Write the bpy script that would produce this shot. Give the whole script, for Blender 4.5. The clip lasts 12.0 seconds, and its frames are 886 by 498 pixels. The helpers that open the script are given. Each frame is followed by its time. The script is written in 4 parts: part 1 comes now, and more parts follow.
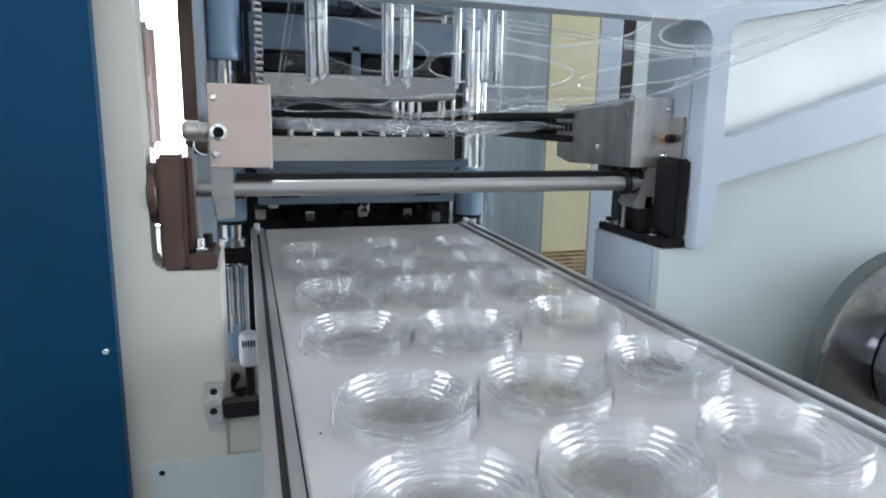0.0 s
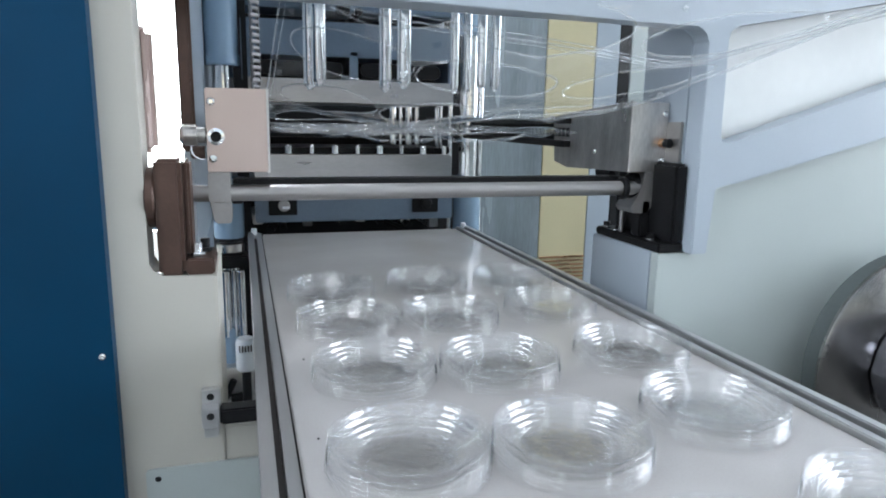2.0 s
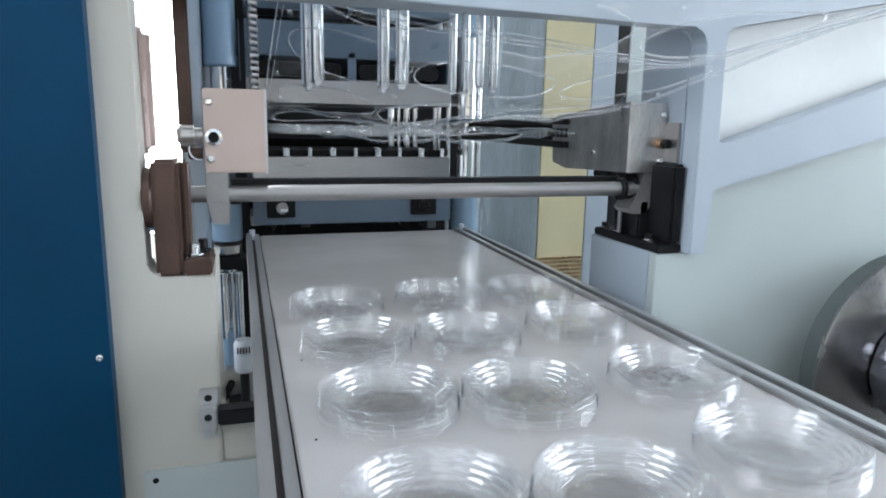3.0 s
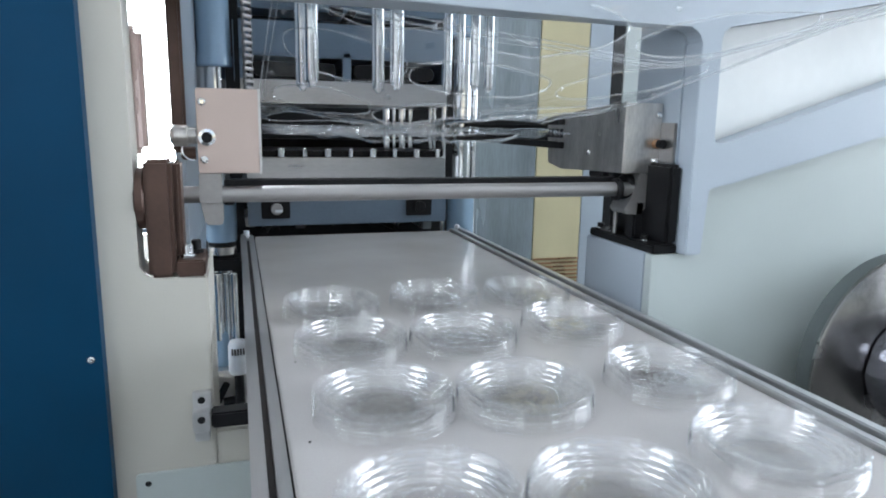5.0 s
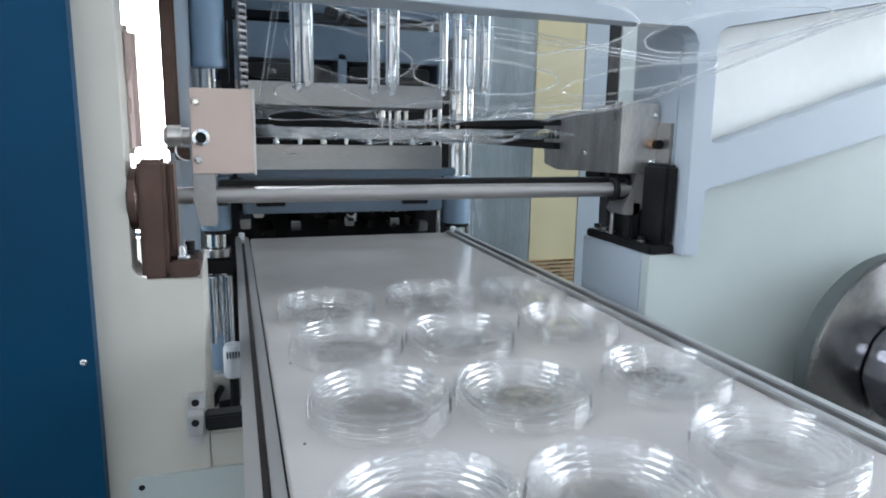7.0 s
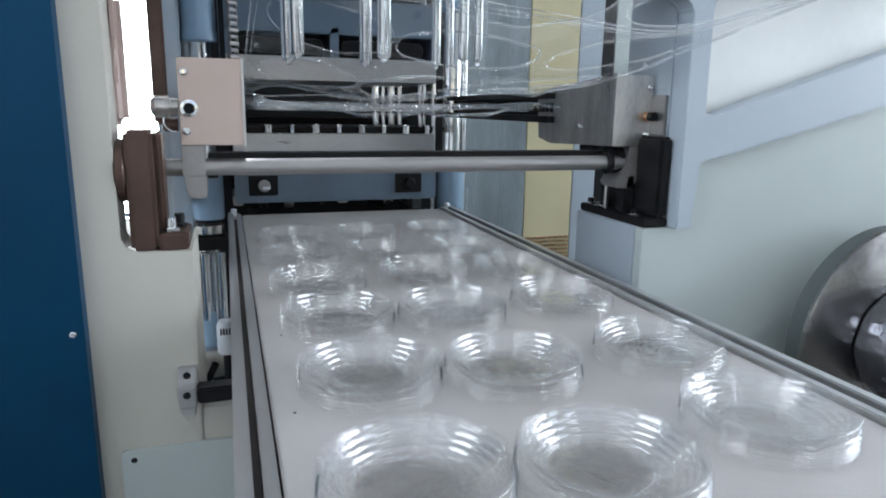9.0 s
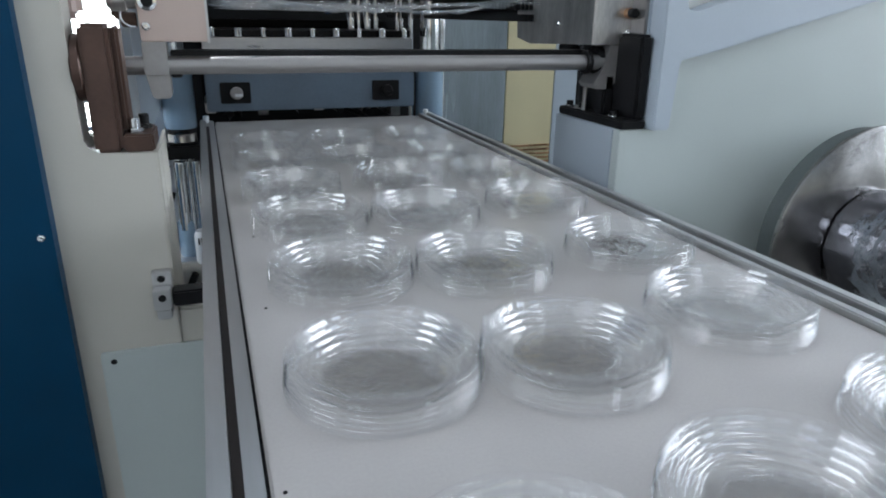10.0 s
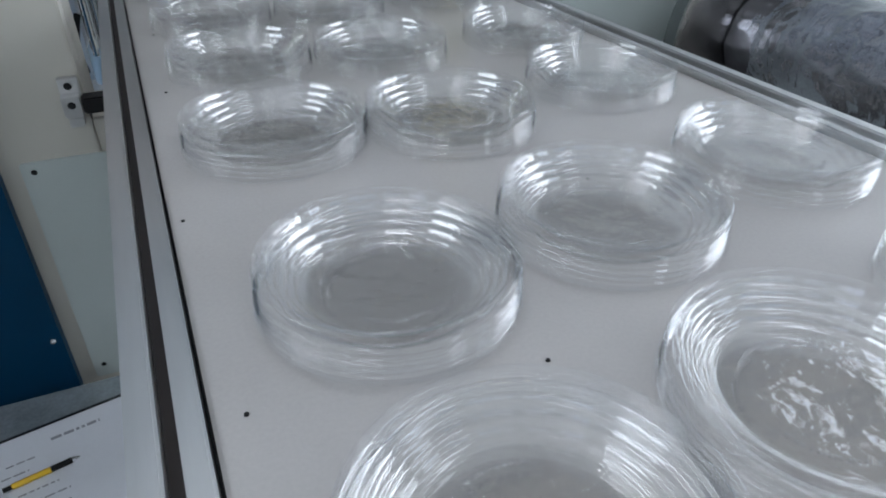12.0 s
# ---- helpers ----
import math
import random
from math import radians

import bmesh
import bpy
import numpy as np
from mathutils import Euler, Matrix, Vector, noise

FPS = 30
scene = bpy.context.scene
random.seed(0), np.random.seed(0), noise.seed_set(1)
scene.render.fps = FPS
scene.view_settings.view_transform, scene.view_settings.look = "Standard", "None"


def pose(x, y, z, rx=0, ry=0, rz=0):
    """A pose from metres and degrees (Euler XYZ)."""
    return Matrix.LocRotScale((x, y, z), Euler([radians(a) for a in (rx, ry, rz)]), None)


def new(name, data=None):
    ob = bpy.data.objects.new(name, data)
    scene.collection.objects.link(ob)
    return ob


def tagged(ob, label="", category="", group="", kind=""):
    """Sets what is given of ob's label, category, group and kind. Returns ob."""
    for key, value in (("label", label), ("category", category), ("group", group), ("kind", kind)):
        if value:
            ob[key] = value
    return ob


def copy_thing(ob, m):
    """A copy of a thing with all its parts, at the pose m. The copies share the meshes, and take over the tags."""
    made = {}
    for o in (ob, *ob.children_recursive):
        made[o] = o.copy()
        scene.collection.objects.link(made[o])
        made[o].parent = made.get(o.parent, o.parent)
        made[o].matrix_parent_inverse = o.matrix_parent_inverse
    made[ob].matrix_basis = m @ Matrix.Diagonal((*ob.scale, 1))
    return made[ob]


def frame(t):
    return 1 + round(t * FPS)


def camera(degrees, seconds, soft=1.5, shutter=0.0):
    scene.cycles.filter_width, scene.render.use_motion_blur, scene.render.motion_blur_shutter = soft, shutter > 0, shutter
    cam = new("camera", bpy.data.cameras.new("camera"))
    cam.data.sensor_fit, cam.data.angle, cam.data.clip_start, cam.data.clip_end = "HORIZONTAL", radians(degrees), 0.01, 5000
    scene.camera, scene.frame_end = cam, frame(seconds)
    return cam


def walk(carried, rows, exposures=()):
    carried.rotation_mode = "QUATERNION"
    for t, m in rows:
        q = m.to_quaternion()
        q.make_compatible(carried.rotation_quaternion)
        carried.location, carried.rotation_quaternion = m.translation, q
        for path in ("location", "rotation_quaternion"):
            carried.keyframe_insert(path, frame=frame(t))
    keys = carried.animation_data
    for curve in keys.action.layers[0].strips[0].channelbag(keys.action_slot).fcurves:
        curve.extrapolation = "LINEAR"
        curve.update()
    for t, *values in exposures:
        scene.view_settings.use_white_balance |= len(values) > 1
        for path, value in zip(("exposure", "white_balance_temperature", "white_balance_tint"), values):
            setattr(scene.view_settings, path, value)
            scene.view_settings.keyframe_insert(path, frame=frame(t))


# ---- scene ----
# ---- camera ----
cam = camera(68.0, 12.0, soft=1.9)
# seconds, x, y, z, heading to the right of +y, pitch, lean to the left
ROWS = [
    (0.0, -0.0310, -0.1465, 1.1478, 16.62, -11.44, 1.01),
    (0.5, -0.0313, -0.1469, 1.1478, 16.75, -11.34, 1.02),
    (1.0, -0.0317, -0.1474, 1.1477, 16.73, -11.09, 0.98),
    (1.5, -0.0321, -0.1463, 1.1472, 16.73, -10.99, 1.00),
    (2.0, -0.0318, -0.1454, 1.1467, 16.88, -10.97, 1.05),
    (2.5, -0.0315, -0.1448, 1.1460, 17.02, -10.94, 1.08),
    (3.0, -0.0312, -0.1447, 1.1452, 17.01, -10.82, 1.02),
    (5.0, -0.0292, -0.1411, 1.1440, 17.38, -10.72, 1.03),
    (5.5, -0.0279, -0.1394, 1.1430, 17.44, -10.66, 1.03),
    (6.0, -0.0276, -0.1394, 1.1417, 17.54, -10.52, 1.04),
    (6.5, -0.0276, -0.1383, 1.1396, 17.64, -10.41, 0.96),
    (8.5, -0.0287, -0.1344, 1.1402, 17.94, -10.77, 1.03),
    (9.0, -0.0226, -0.1351, 1.1292, 18.12, -12.10, 0.93),
    (9.5, -0.0172, -0.1365, 1.1204, 18.71, -15.49, 0.95),
    (10.0, -0.0110, -0.1389, 1.1137, 19.65, -19.49, 0.94),
    (10.5, -0.0084, -0.1458, 1.1033, 21.03, -22.67, 1.14),
    (11.0, -0.0045, -0.1606, 1.0935, 22.85, -26.08, 1.28),
    (11.5, -0.0018, -0.1835, 1.0878, 24.07, -29.70, 1.28),
    (12.0, 0.0061, -0.2141, 1.0850, 24.79, -33.12, 0.76),]
walk(cam, [(t, pose(x, y, z, 90 + p, 0, -a) @ pose(0, 0, 0, 0, 0, r)) for t, x, y, z, a, p, r in ROWS],
     exposures=[(0.0, 0.06), (8.5, 0.05), (9.0, -0.16), (9.5, -0.32), (10.5, -0.49), (11.0, -0.45), (11.5, -0.56), (12.0, -0.62)])

# ---- world and light ----
world = bpy.data.worlds.new("sky")
scene.world = world
world.use_nodes = True
sky = world.node_tree.nodes.new("ShaderNodeTexSky")
sky.sky_type, sky.sun_disc = "NISHITA", False
sky.sun_elevation, sky.sun_rotation = radians(40), radians(200)
world.node_tree.nodes["Background"].inputs[1].default_value = 0.12
world.node_tree.links.new(sky.outputs[0], world.node_tree.nodes["Background"].inputs[0])


def window_light(name, m, sx, sy, power, colour=(0.81, 0.89, 1.0)):
    lamp = bpy.data.lights.new(name, "AREA")
    lamp.shape, lamp.size, lamp.size_y, lamp.energy, lamp.color = "RECTANGLE", sx, sy, power, colour
    ob = new(name, lamp)
    ob.matrix_world = m
    return ob


# ---- materials ----
def nodes_of(name):
    m = bpy.data.materials.new(name)
    m.use_nodes = True
    return m, m.node_tree.nodes, m.node_tree.links, m.node_tree.nodes["Principled BSDF"]


def surface(name, colour, rough=0.5, metal=0.0, vary=0.12, scale=12.0, bump=0.05, fine=220.0, stretch=(1, 1, 1), coat=0.0, vary_rough=0.12):
    """Paint, metal or plastic with stains or streaks at a large scale and grain at a small one."""
    m, n, l, b = nodes_of(name)
    co = n.new("ShaderNodeTexCoord")
    mp = n.new("ShaderNodeMapping")
    mp.inputs["Scale"].default_value = stretch
    l.new(co.outputs["Object"], mp.inputs[0])
    big, small = n.new("ShaderNodeTexNoise"), n.new("ShaderNodeTexNoise")
    for t, s, d in ((big, scale, 4), (small, fine, 3)):
        t.inputs["Scale"].default_value, t.inputs["Detail"].default_value = s, d
        l.new(mp.outputs[0], t.inputs["Vector"])
    mix = n.new("ShaderNodeMix")
    mix.data_type = "RGBA"
    mix.inputs[6].default_value = (*[c * (1 - vary) for c in colour], 1)
    mix.inputs[7].default_value = (*[min(1, c * (1 + vary)) for c in colour], 1)
    add = n.new("ShaderNodeMath")
    add.operation = "MULTIPLY_ADD"
    add.inputs[1].default_value = 0.35
    l.new(small.outputs[0], add.inputs[0])
    l.new(big.outputs[0], add.inputs[2])
    ramp = n.new("ShaderNodeMapRange")
    ramp.inputs[1].default_value, ramp.inputs[2].default_value = 0.45, 0.9
    l.new(add.outputs[0], ramp.inputs[0])
    l.new(ramp.outputs[0], mix.inputs[0])
    l.new(mix.outputs[2], b.inputs["Base Color"])
    rr = n.new("ShaderNodeMapRange")
    rr.inputs[3].default_value, rr.inputs[4].default_value = max(0.03, rough - vary_rough), min(1, rough + vary_rough)
    l.new(big.outputs[0], rr.inputs[0])
    l.new(rr.outputs[0], b.inputs["Roughness"])
    b.inputs["Metallic"].default_value = metal
    b.inputs["Coat Weight"].default_value = coat
    if bump:
        bp = n.new("ShaderNodeBump")
        bp.inputs["Strength"].default_value, bp.inputs["Distance"].default_value = bump, 0.002
        l.new(small.outputs[0], bp.inputs["Height"])
        l.new(bp.outputs[0], b.inputs["Normal"])
    return m


def clear_plastic(name, tint=(0.97, 0.98, 0.98), rough=0.06, gloss=1.0, haze=0.04, bump=0.0, scale=60.0, ior=1.5, cap=0.4):
    """Thin clear sheet: see-through, with a gloss that rises at grazing angles and a little milky haze."""
    m, n, l, b = nodes_of(name)
    n.remove(b)
    out = n["Material Output"]
    tr, gl, df = n.new("ShaderNodeBsdfTransparent"), n.new("ShaderNodeBsdfGlossy"), n.new("ShaderNodeBsdfDiffuse")
    tr.inputs[0].default_value = (*tint, 1)
    gl.inputs["Roughness"].default_value = rough
    gl.inputs["Color"].default_value = (1, 1, 1, 1)
    df.inputs[0].default_value = (0.9, 0.92, 0.94, 1)
    fr = n.new("ShaderNodeFresnel")
    fr.inputs[0].default_value = ior
    k = n.new("ShaderNodeMath")
    k.operation, k.use_clamp = "MULTIPLY", True
    k.inputs[1].default_value = gloss
    l.new(fr.outputs[0], k.inputs[0])
    hz, mx = n.new("ShaderNodeMixShader"), n.new("ShaderNodeMixShader")
    hz.inputs[0].default_value = haze
    l.new(tr.outputs[0], hz.inputs[1])
    l.new(df.outputs[0], hz.inputs[2])
    lim = n.new("ShaderNodeMath")
    lim.operation = "MINIMUM"
    lim.inputs[1].default_value = cap
    l.new(k.outputs[0], lim.inputs[0])
    l.new(lim.outputs[0], mx.inputs[0])
    l.new(hz.outputs[0], mx.inputs[1])
    l.new(gl.outputs[0], mx.inputs[2])
    l.new(mx.outputs[0], out.inputs[0])
    if bump:
        co, t, bp = n.new("ShaderNodeTexCoord"), n.new("ShaderNodeTexNoise"), n.new("ShaderNodeBump")
        t.inputs["Scale"].default_value, t.inputs["Detail"].default_value = scale, 2.5
        bp.inputs["Strength"].default_value, bp.inputs["Distance"].default_value = bump, 0.004
        l.new(co.outputs["Object"], t.inputs["Vector"])
        l.new(t.outputs[0], bp.inputs["Height"])
        for s in (gl, fr):
            l.new(bp.outputs[0], s.inputs["Normal"])
    return m


def glow(name, colour, strength):
    m, n, l, b = nodes_of(name)
    b.inputs["Base Color"].default_value = (0.8, 0.8, 0.8, 1)
    b.inputs["Emission Color"].default_value = (*colour, 1)
    b.inputs["Emission Strength"].default_value = strength
    return m


WHITE = surface("cream_white_enamel", (0.465, 0.515, 0.502), 0.34, vary=0.035, scale=5, bump=0.03, fine=400)
CREAM = surface("warm_cream_enamel", (0.525, 0.505, 0.45), 0.36, vary=0.035, scale=5, bump=0.03, fine=400)
CLOUDY = surface("cloudy_white_plastic", (0.77, 0.785, 0.77), 0.22, vary=0.05, scale=4, bump=0.03, fine=60)
PUSH = surface("bright_tube", (0.93, 0.945, 0.96), 0.07, 0.92, vary=0.05, scale=30, bump=0, stretch=(1, 1, 0.2), vary_rough=0.05)
PALE = surface("pale_blue_enamel", (0.405, 0.46, 0.515), 0.34, vary=0.04, scale=5, bump=0.03, fine=400)
BLUE = surface("deep_blue_enamel", (0.0, 0.037, 0.088), 0.42, vary=0.10, scale=6, bump=0.06, fine=600)
BLUE.node_tree.nodes["Principled BSDF"].inputs["Specular IOR Level"].default_value = 0.16
GREY_BLUE = surface("grey_blue_enamel", (0.13, 0.18, 0.24), 0.36, vary=0.12, scale=9, bump=0.04)
SLEEVE = surface("pale_grey_blue_enamel", (0.29, 0.41, 0.53), 0.16, vary=0.05, scale=9, bump=0.02, vary_rough=0.05)
BELT = surface("white_belt_pvc", (0.43, 0.410, 0.398), 0.14, vary=0.085, scale=6, bump=0.02, fine=500, vary_rough=0.06)
BELT.node_tree.nodes["Principled BSDF"].inputs["Specular IOR Level"].default_value = 0.36
ALU = surface("anodised_aluminium", (0.60, 0.60, 0.60), 0.36, 0.9, vary=0.06, scale=20, bump=0.05, fine=300, stretch=(1, 0.1, 1))
STEEL = surface("ground_steel", (0.42, 0.42, 0.43), 0.3, 1.0, vary=0.12, scale=14, bump=0.06, fine=260, stretch=(0.3, 1, 1))
BRUSHED = surface("brushed_stainless", (0.62, 0.60, 0.58), 0.31, 1.0, vary=0.30, scale=26, bump=0.05, fine=300, stretch=(1, 1, 0.3))
CHROME = surface("polished_chrome", (0.78, 0.79, 0.80), 0.09, 1.0, vary=0.04, bump=0, vary_rough=0.04)
SHAFT = surface("hardened_shaft_steel", (0.40, 0.39, 0.385), 0.42, 1.0, vary=0.06, scale=30, bump=0.03, stretch=(0.2, 1, 1), vary_rough=0.06)
CLAMP = surface("dull_machined_steel", (0.36, 0.35, 0.345), 0.45, 0.9, vary=0.1, scale=20, bump=0.05)
BEIGE = surface("warm_anodised_plate", (0.56, 0.45, 0.405), 0.36, 0.3, vary=0.05, scale=9, bump=0.05, fine=500)
BROWN = surface("brown_blackened_iron", (0.085, 0.048, 0.036), 0.42, 0.3, vary=0.25, scale=18, bump=0.1)
BLACK = surface("black_oxide_steel", (0.010, 0.010, 0.011), 0.42, 0.1, vary=0.3, scale=25, bump=0.08)
RUBBER = surface("matt_black_plastic", (0.008, 0.008, 0.009), 0.6, 0.0, vary=0.25, scale=30, bump=0.08)
for dull in (BLACK, RUBBER):
    dull.node_tree.nodes["Principled BSDF"].inputs["Specular IOR Level"].default_value = 0.22
SLOT_SHADE = surface("slot_shade", (0.024, 0.017, 0.015), 0.6, vary=0.3, scale=30, bump=0.05, stretch=(1, 0.2, 1))
YELLOW = surface("cream_yellow_panel", (0.62, 0.55, 0.34), 0.45, vary=0.05, scale=8, bump=0.03)
# upright streaks in the tone imitate reflections on the sheet
GALV = surface("grey_sheet_steel", (0.34, 0.385, 0.415), 0.24, 0.45, vary=0.32, scale=13, bump=0.04, stretch=(1, 1, 0.12))
CONCRETE = surface("concrete_floor", (0.10, 0.098, 0.092), 0.7, vary=0.2, scale=3, bump=0.15, fine=80)
WALLP = surface("hall_wall_paint", (0.70, 0.71, 0.70), 0.7, vary=0.06, scale=2, bump=0.05)
PLASTIC_W = surface("white_plastic", (0.75, 0.77, 0.80), 0.4, vary=0.04, bump=0.02)
PAPER = surface("paper", (0.74, 0.75, 0.80), 0.8, vary=0.04, scale=9, bump=0.03)
INK = surface("grey_ink", (0.30, 0.30, 0.34), 0.8, vary=0.1, bump=0)
PEN_Y = surface("yellow_plastic", (0.80, 0.50, 0.03), 0.3, vary=0.05, bump=0)
COPPER = surface("brass", (0.55, 0.33, 0.20), 0.3, 1.0, vary=0.1, bump=0.02)
# same plastic throughout: disc shade and wall glow are put into tint and haze
LID = clear_plastic("clear_pet", (0.925, 0.917, 0.910), rough=0.05, gloss=1.6, haze=0.012, bump=0.38, scale=85, ior=1.55, cap=0.4)
LID_SKIRT = clear_plastic("clear_pet_skirt", (0.994, 0.995, 0.996), rough=0.08, gloss=1.4, haze=0.02, bump=0.05, scale=40, ior=1.55, cap=0.095)
LID_RIM = clear_plastic("clear_pet_rim", (0.99, 0.992, 0.994), rough=0.09, gloss=0.9, haze=0.03, ior=1.5, cap=0.075)
LID_WALL = clear_plastic("clear_pet_wall", (0.985, 0.985, 0.984), rough=0.07, gloss=1.9, haze=0.036, bump=0.05, scale=35, ior=1.55, cap=0.125)
EMBOSS = clear_plastic("embossed_clear_pet", (0.97, 0.97, 0.97), rough=0.12, gloss=2.0, haze=0.14, ior=1.55, cap=0.4)
FILM = clear_plastic("clear_web_film", (0.985, 0.988, 0.99), rough=0.12, gloss=1.5, haze=0.045, bump=1.0, scale=11)
TUBE = clear_plastic("clear_tube", (0.97, 0.98, 0.985), rough=0.08, gloss=1.6, haze=0.15)
# brown made lighter: glare from the bright opening behind is in the colour
WARM = surface("backlit_brown", (0.52, 0.40, 0.36), 0.5, vary=0.1, bump=0.05)
ROLL = surface("wound_clear_film", (0.33, 0.335, 0.37), 0.10, 0.85, vary=0.35, scale=16, bump=0.7, fine=85, stretch=(1, 0.7, 1), vary_rough=0.09)
FLANGE_SHADE = surface("flange_shade", (0.085, 0.10, 0.098), 0.55, vary=0.15, scale=8, bump=0.04)
WORN = surface("worn_steel", (0.24, 0.235, 0.23), 0.24, 1.0, vary=0.4, scale=9, bump=0.06, fine=200, vary_rough=0.16)
OUTDOORS = glow("bright_daylight", (0.90, 0.96, 1.0), 11.0)


# ---- building blocks ----
def empty(name, x=0, y=0, z=0, **tags):
    ob = new(name)
    ob.empty_display_size = 0.05
    ob.location = (x, y, z)
    return tagged(ob, **tags)


def part(name, bm, material, parent=None, label="", smooth=True):
    me = bpy.data.meshes.new(name)
    bmesh.ops.recalc_face_normals(bm, faces=bm.faces)
    bm.to_mesh(me)
    bm.free()
    me.materials.append(material)
    if smooth:
        me.shade_smooth()
        me.set_sharp_from_angle(angle=radians(35))
    ob = new(name, me)
    if parent:
        ob.parent = parent
    if label:
        ob["label"] = label
    return ob


def box(bm, x0, x1, y0, y1, z0, z1, bevel=0.0015, seg=2):
    r = bmesh.ops.create_cube(bm, size=1)
    vs = r["verts"]
    for v in vs:
        v.co = Vector(((x0 + x1) / 2 + v.co.x * (x1 - x0), (y0 + y1) / 2 + v.co.y * (y1 - y0), (z0 + z1) / 2 + v.co.z * (z1 - z0)))
    if bevel:
        es = list({e for v in vs for e in v.link_edges})
        bmesh.ops.bevel(bm, geom=es, offset=bevel, segments=seg, affect="EDGES", clamp_overlap=True)
    return bm


def lathe(bm, profile, m=None, seg=32, caps=False):
    """Turns (r, z) pairs about z."""
    m = m or Matrix()
    rings = []
    for r, z in profile:
        if r < 1e-6:
            rings.append([bm.verts.new(m @ Vector((0, 0, z)))])
        else:
            rings.append([bm.verts.new(m @ Vector((r * math.cos(2 * math.pi * i / seg), r * math.sin(2 * math.pi * i / seg), z))) for i in range(seg)])
    for a, b in zip(rings, rings[1:]):
        for i in range(seg):
            j = (i + 1) % seg
            if len(a) == 1 and len(b) == 1:
                continue
            if len(a) == 1:
                bm.faces.new((a[0], b[i], b[j]))
            elif len(b) == 1:
                bm.faces.new((a[i], b[0], a[j]))
            else:
                bm.faces.new((a[i], b[i], b[j], a[j]))
    return bm


def along(p0, p1):
    """A pose at p0 with z pointing to p1."""
    d = Vector(p1) - Vector(p0)
    return Matrix.Translation(p0) @ d.to_track_quat("Z", "Y").to_matrix().to_4x4()


def rod(bm, p0, p1, r, seg=24, ch=None):
    n = (Vector(p1) - Vector(p0)).length
    c = min(r * 0.15, n * 0.2) if ch is None else ch
    return lathe(bm, [(0, 0), (r - c, 0), (r, c), (r, n - c), (r - c, n), (0, n)], along(p0, p1), seg)


def prism(bm, outline, m, depth, bevel=0.0):
    """An outline of (u, v) in the plane of m, pushed out along m's z by depth."""
    a = [bm.verts.new(m @ Vector((u, v, 0))) for u, v in outline]
    b = [bm.verts.new(m @ Vector((u, v, depth))) for u, v in outline]
    bm.faces.new(a)
    bm.faces.new(b[::-1])
    n = len(a)
    for i in range(n):
        bm.faces.new((a[i], b[i], b[(i + 1) % n], a[(i + 1) % n]))
    if bevel:
        bmesh.ops.bevel(bm, geom=list({e for v in a + b for e in v.link_edges}), offset=bevel, segments=2, affect="EDGES", clamp_overlap=True)
    return bm


FRONT = Matrix(((1, 0, 0, 0), (0, 0, -1, 0), (0, 1, 0, 0), (0, 0, 0, 1)))  # (u, v, d) -> (x, -d, z)


def front_at(y):
    return Matrix.Translation((0, y, 0)) @ FRONT


def rounded(u0, v0, u1, v1, r, n=6):
    out = []
    for cx, cy, a0 in ((u1 - r, v1 - r, 0), (u0 + r, v1 - r, 90), (u0 + r, v0 + r, 180), (u1 - r, v0 + r, 270)):
        for k in range(n + 1):
            a = radians(a0 + 90 * k / n)
            out.append((cx + r * math.cos(a), cy + r * math.sin(a)))
    return out


def curve_tube(name, pts, r, material, parent=None, label="", order=4):
    cu = bpy.data.curves.new(name, "CURVE")
    cu.dimensions, cu.bevel_depth, cu.bevel_resolution, cu.resolution_u = "3D", r, 3, 8
    sp = cu.splines.new("NURBS")
    sp.points.add(len(pts) - 1)
    for p, q in zip(sp.points, pts):
        p.co = (*q, 1)
    sp.use_endpoint_u, sp.order_u = True, min(order, len(pts))
    tmp = bpy.data.objects.new(name, cu)
    me = bpy.data.meshes.new_from_object(tmp)
    bpy.data.objects.remove(tmp)
    me.materials.append(material)
    me.shade_smooth()
    ob = new(name, me)
    if parent:
        ob.parent = parent
    if label:
        ob["label"] = label
    return ob


def screw(parent, x, y, z, r=0.005, material=None, way=(0, -1, 0), name="screw"):
    """A button-head screw with its hex socket, its head towards way."""
    p = Vector((x, y, z))
    bm = bmesh.new()
    lathe(bm, [(r, 0), (r, r * 0.35), (r * 0.82, r * 0.7), (r * 0.45, r * 0.8), (r * 0.42, r * 0.3), (0, r * 0.3)], along(p, p + Vector(way)), 16)
    return part(name, bm, material or CHROME, parent)


Z = 0.9  # height of the belt's top over the floor

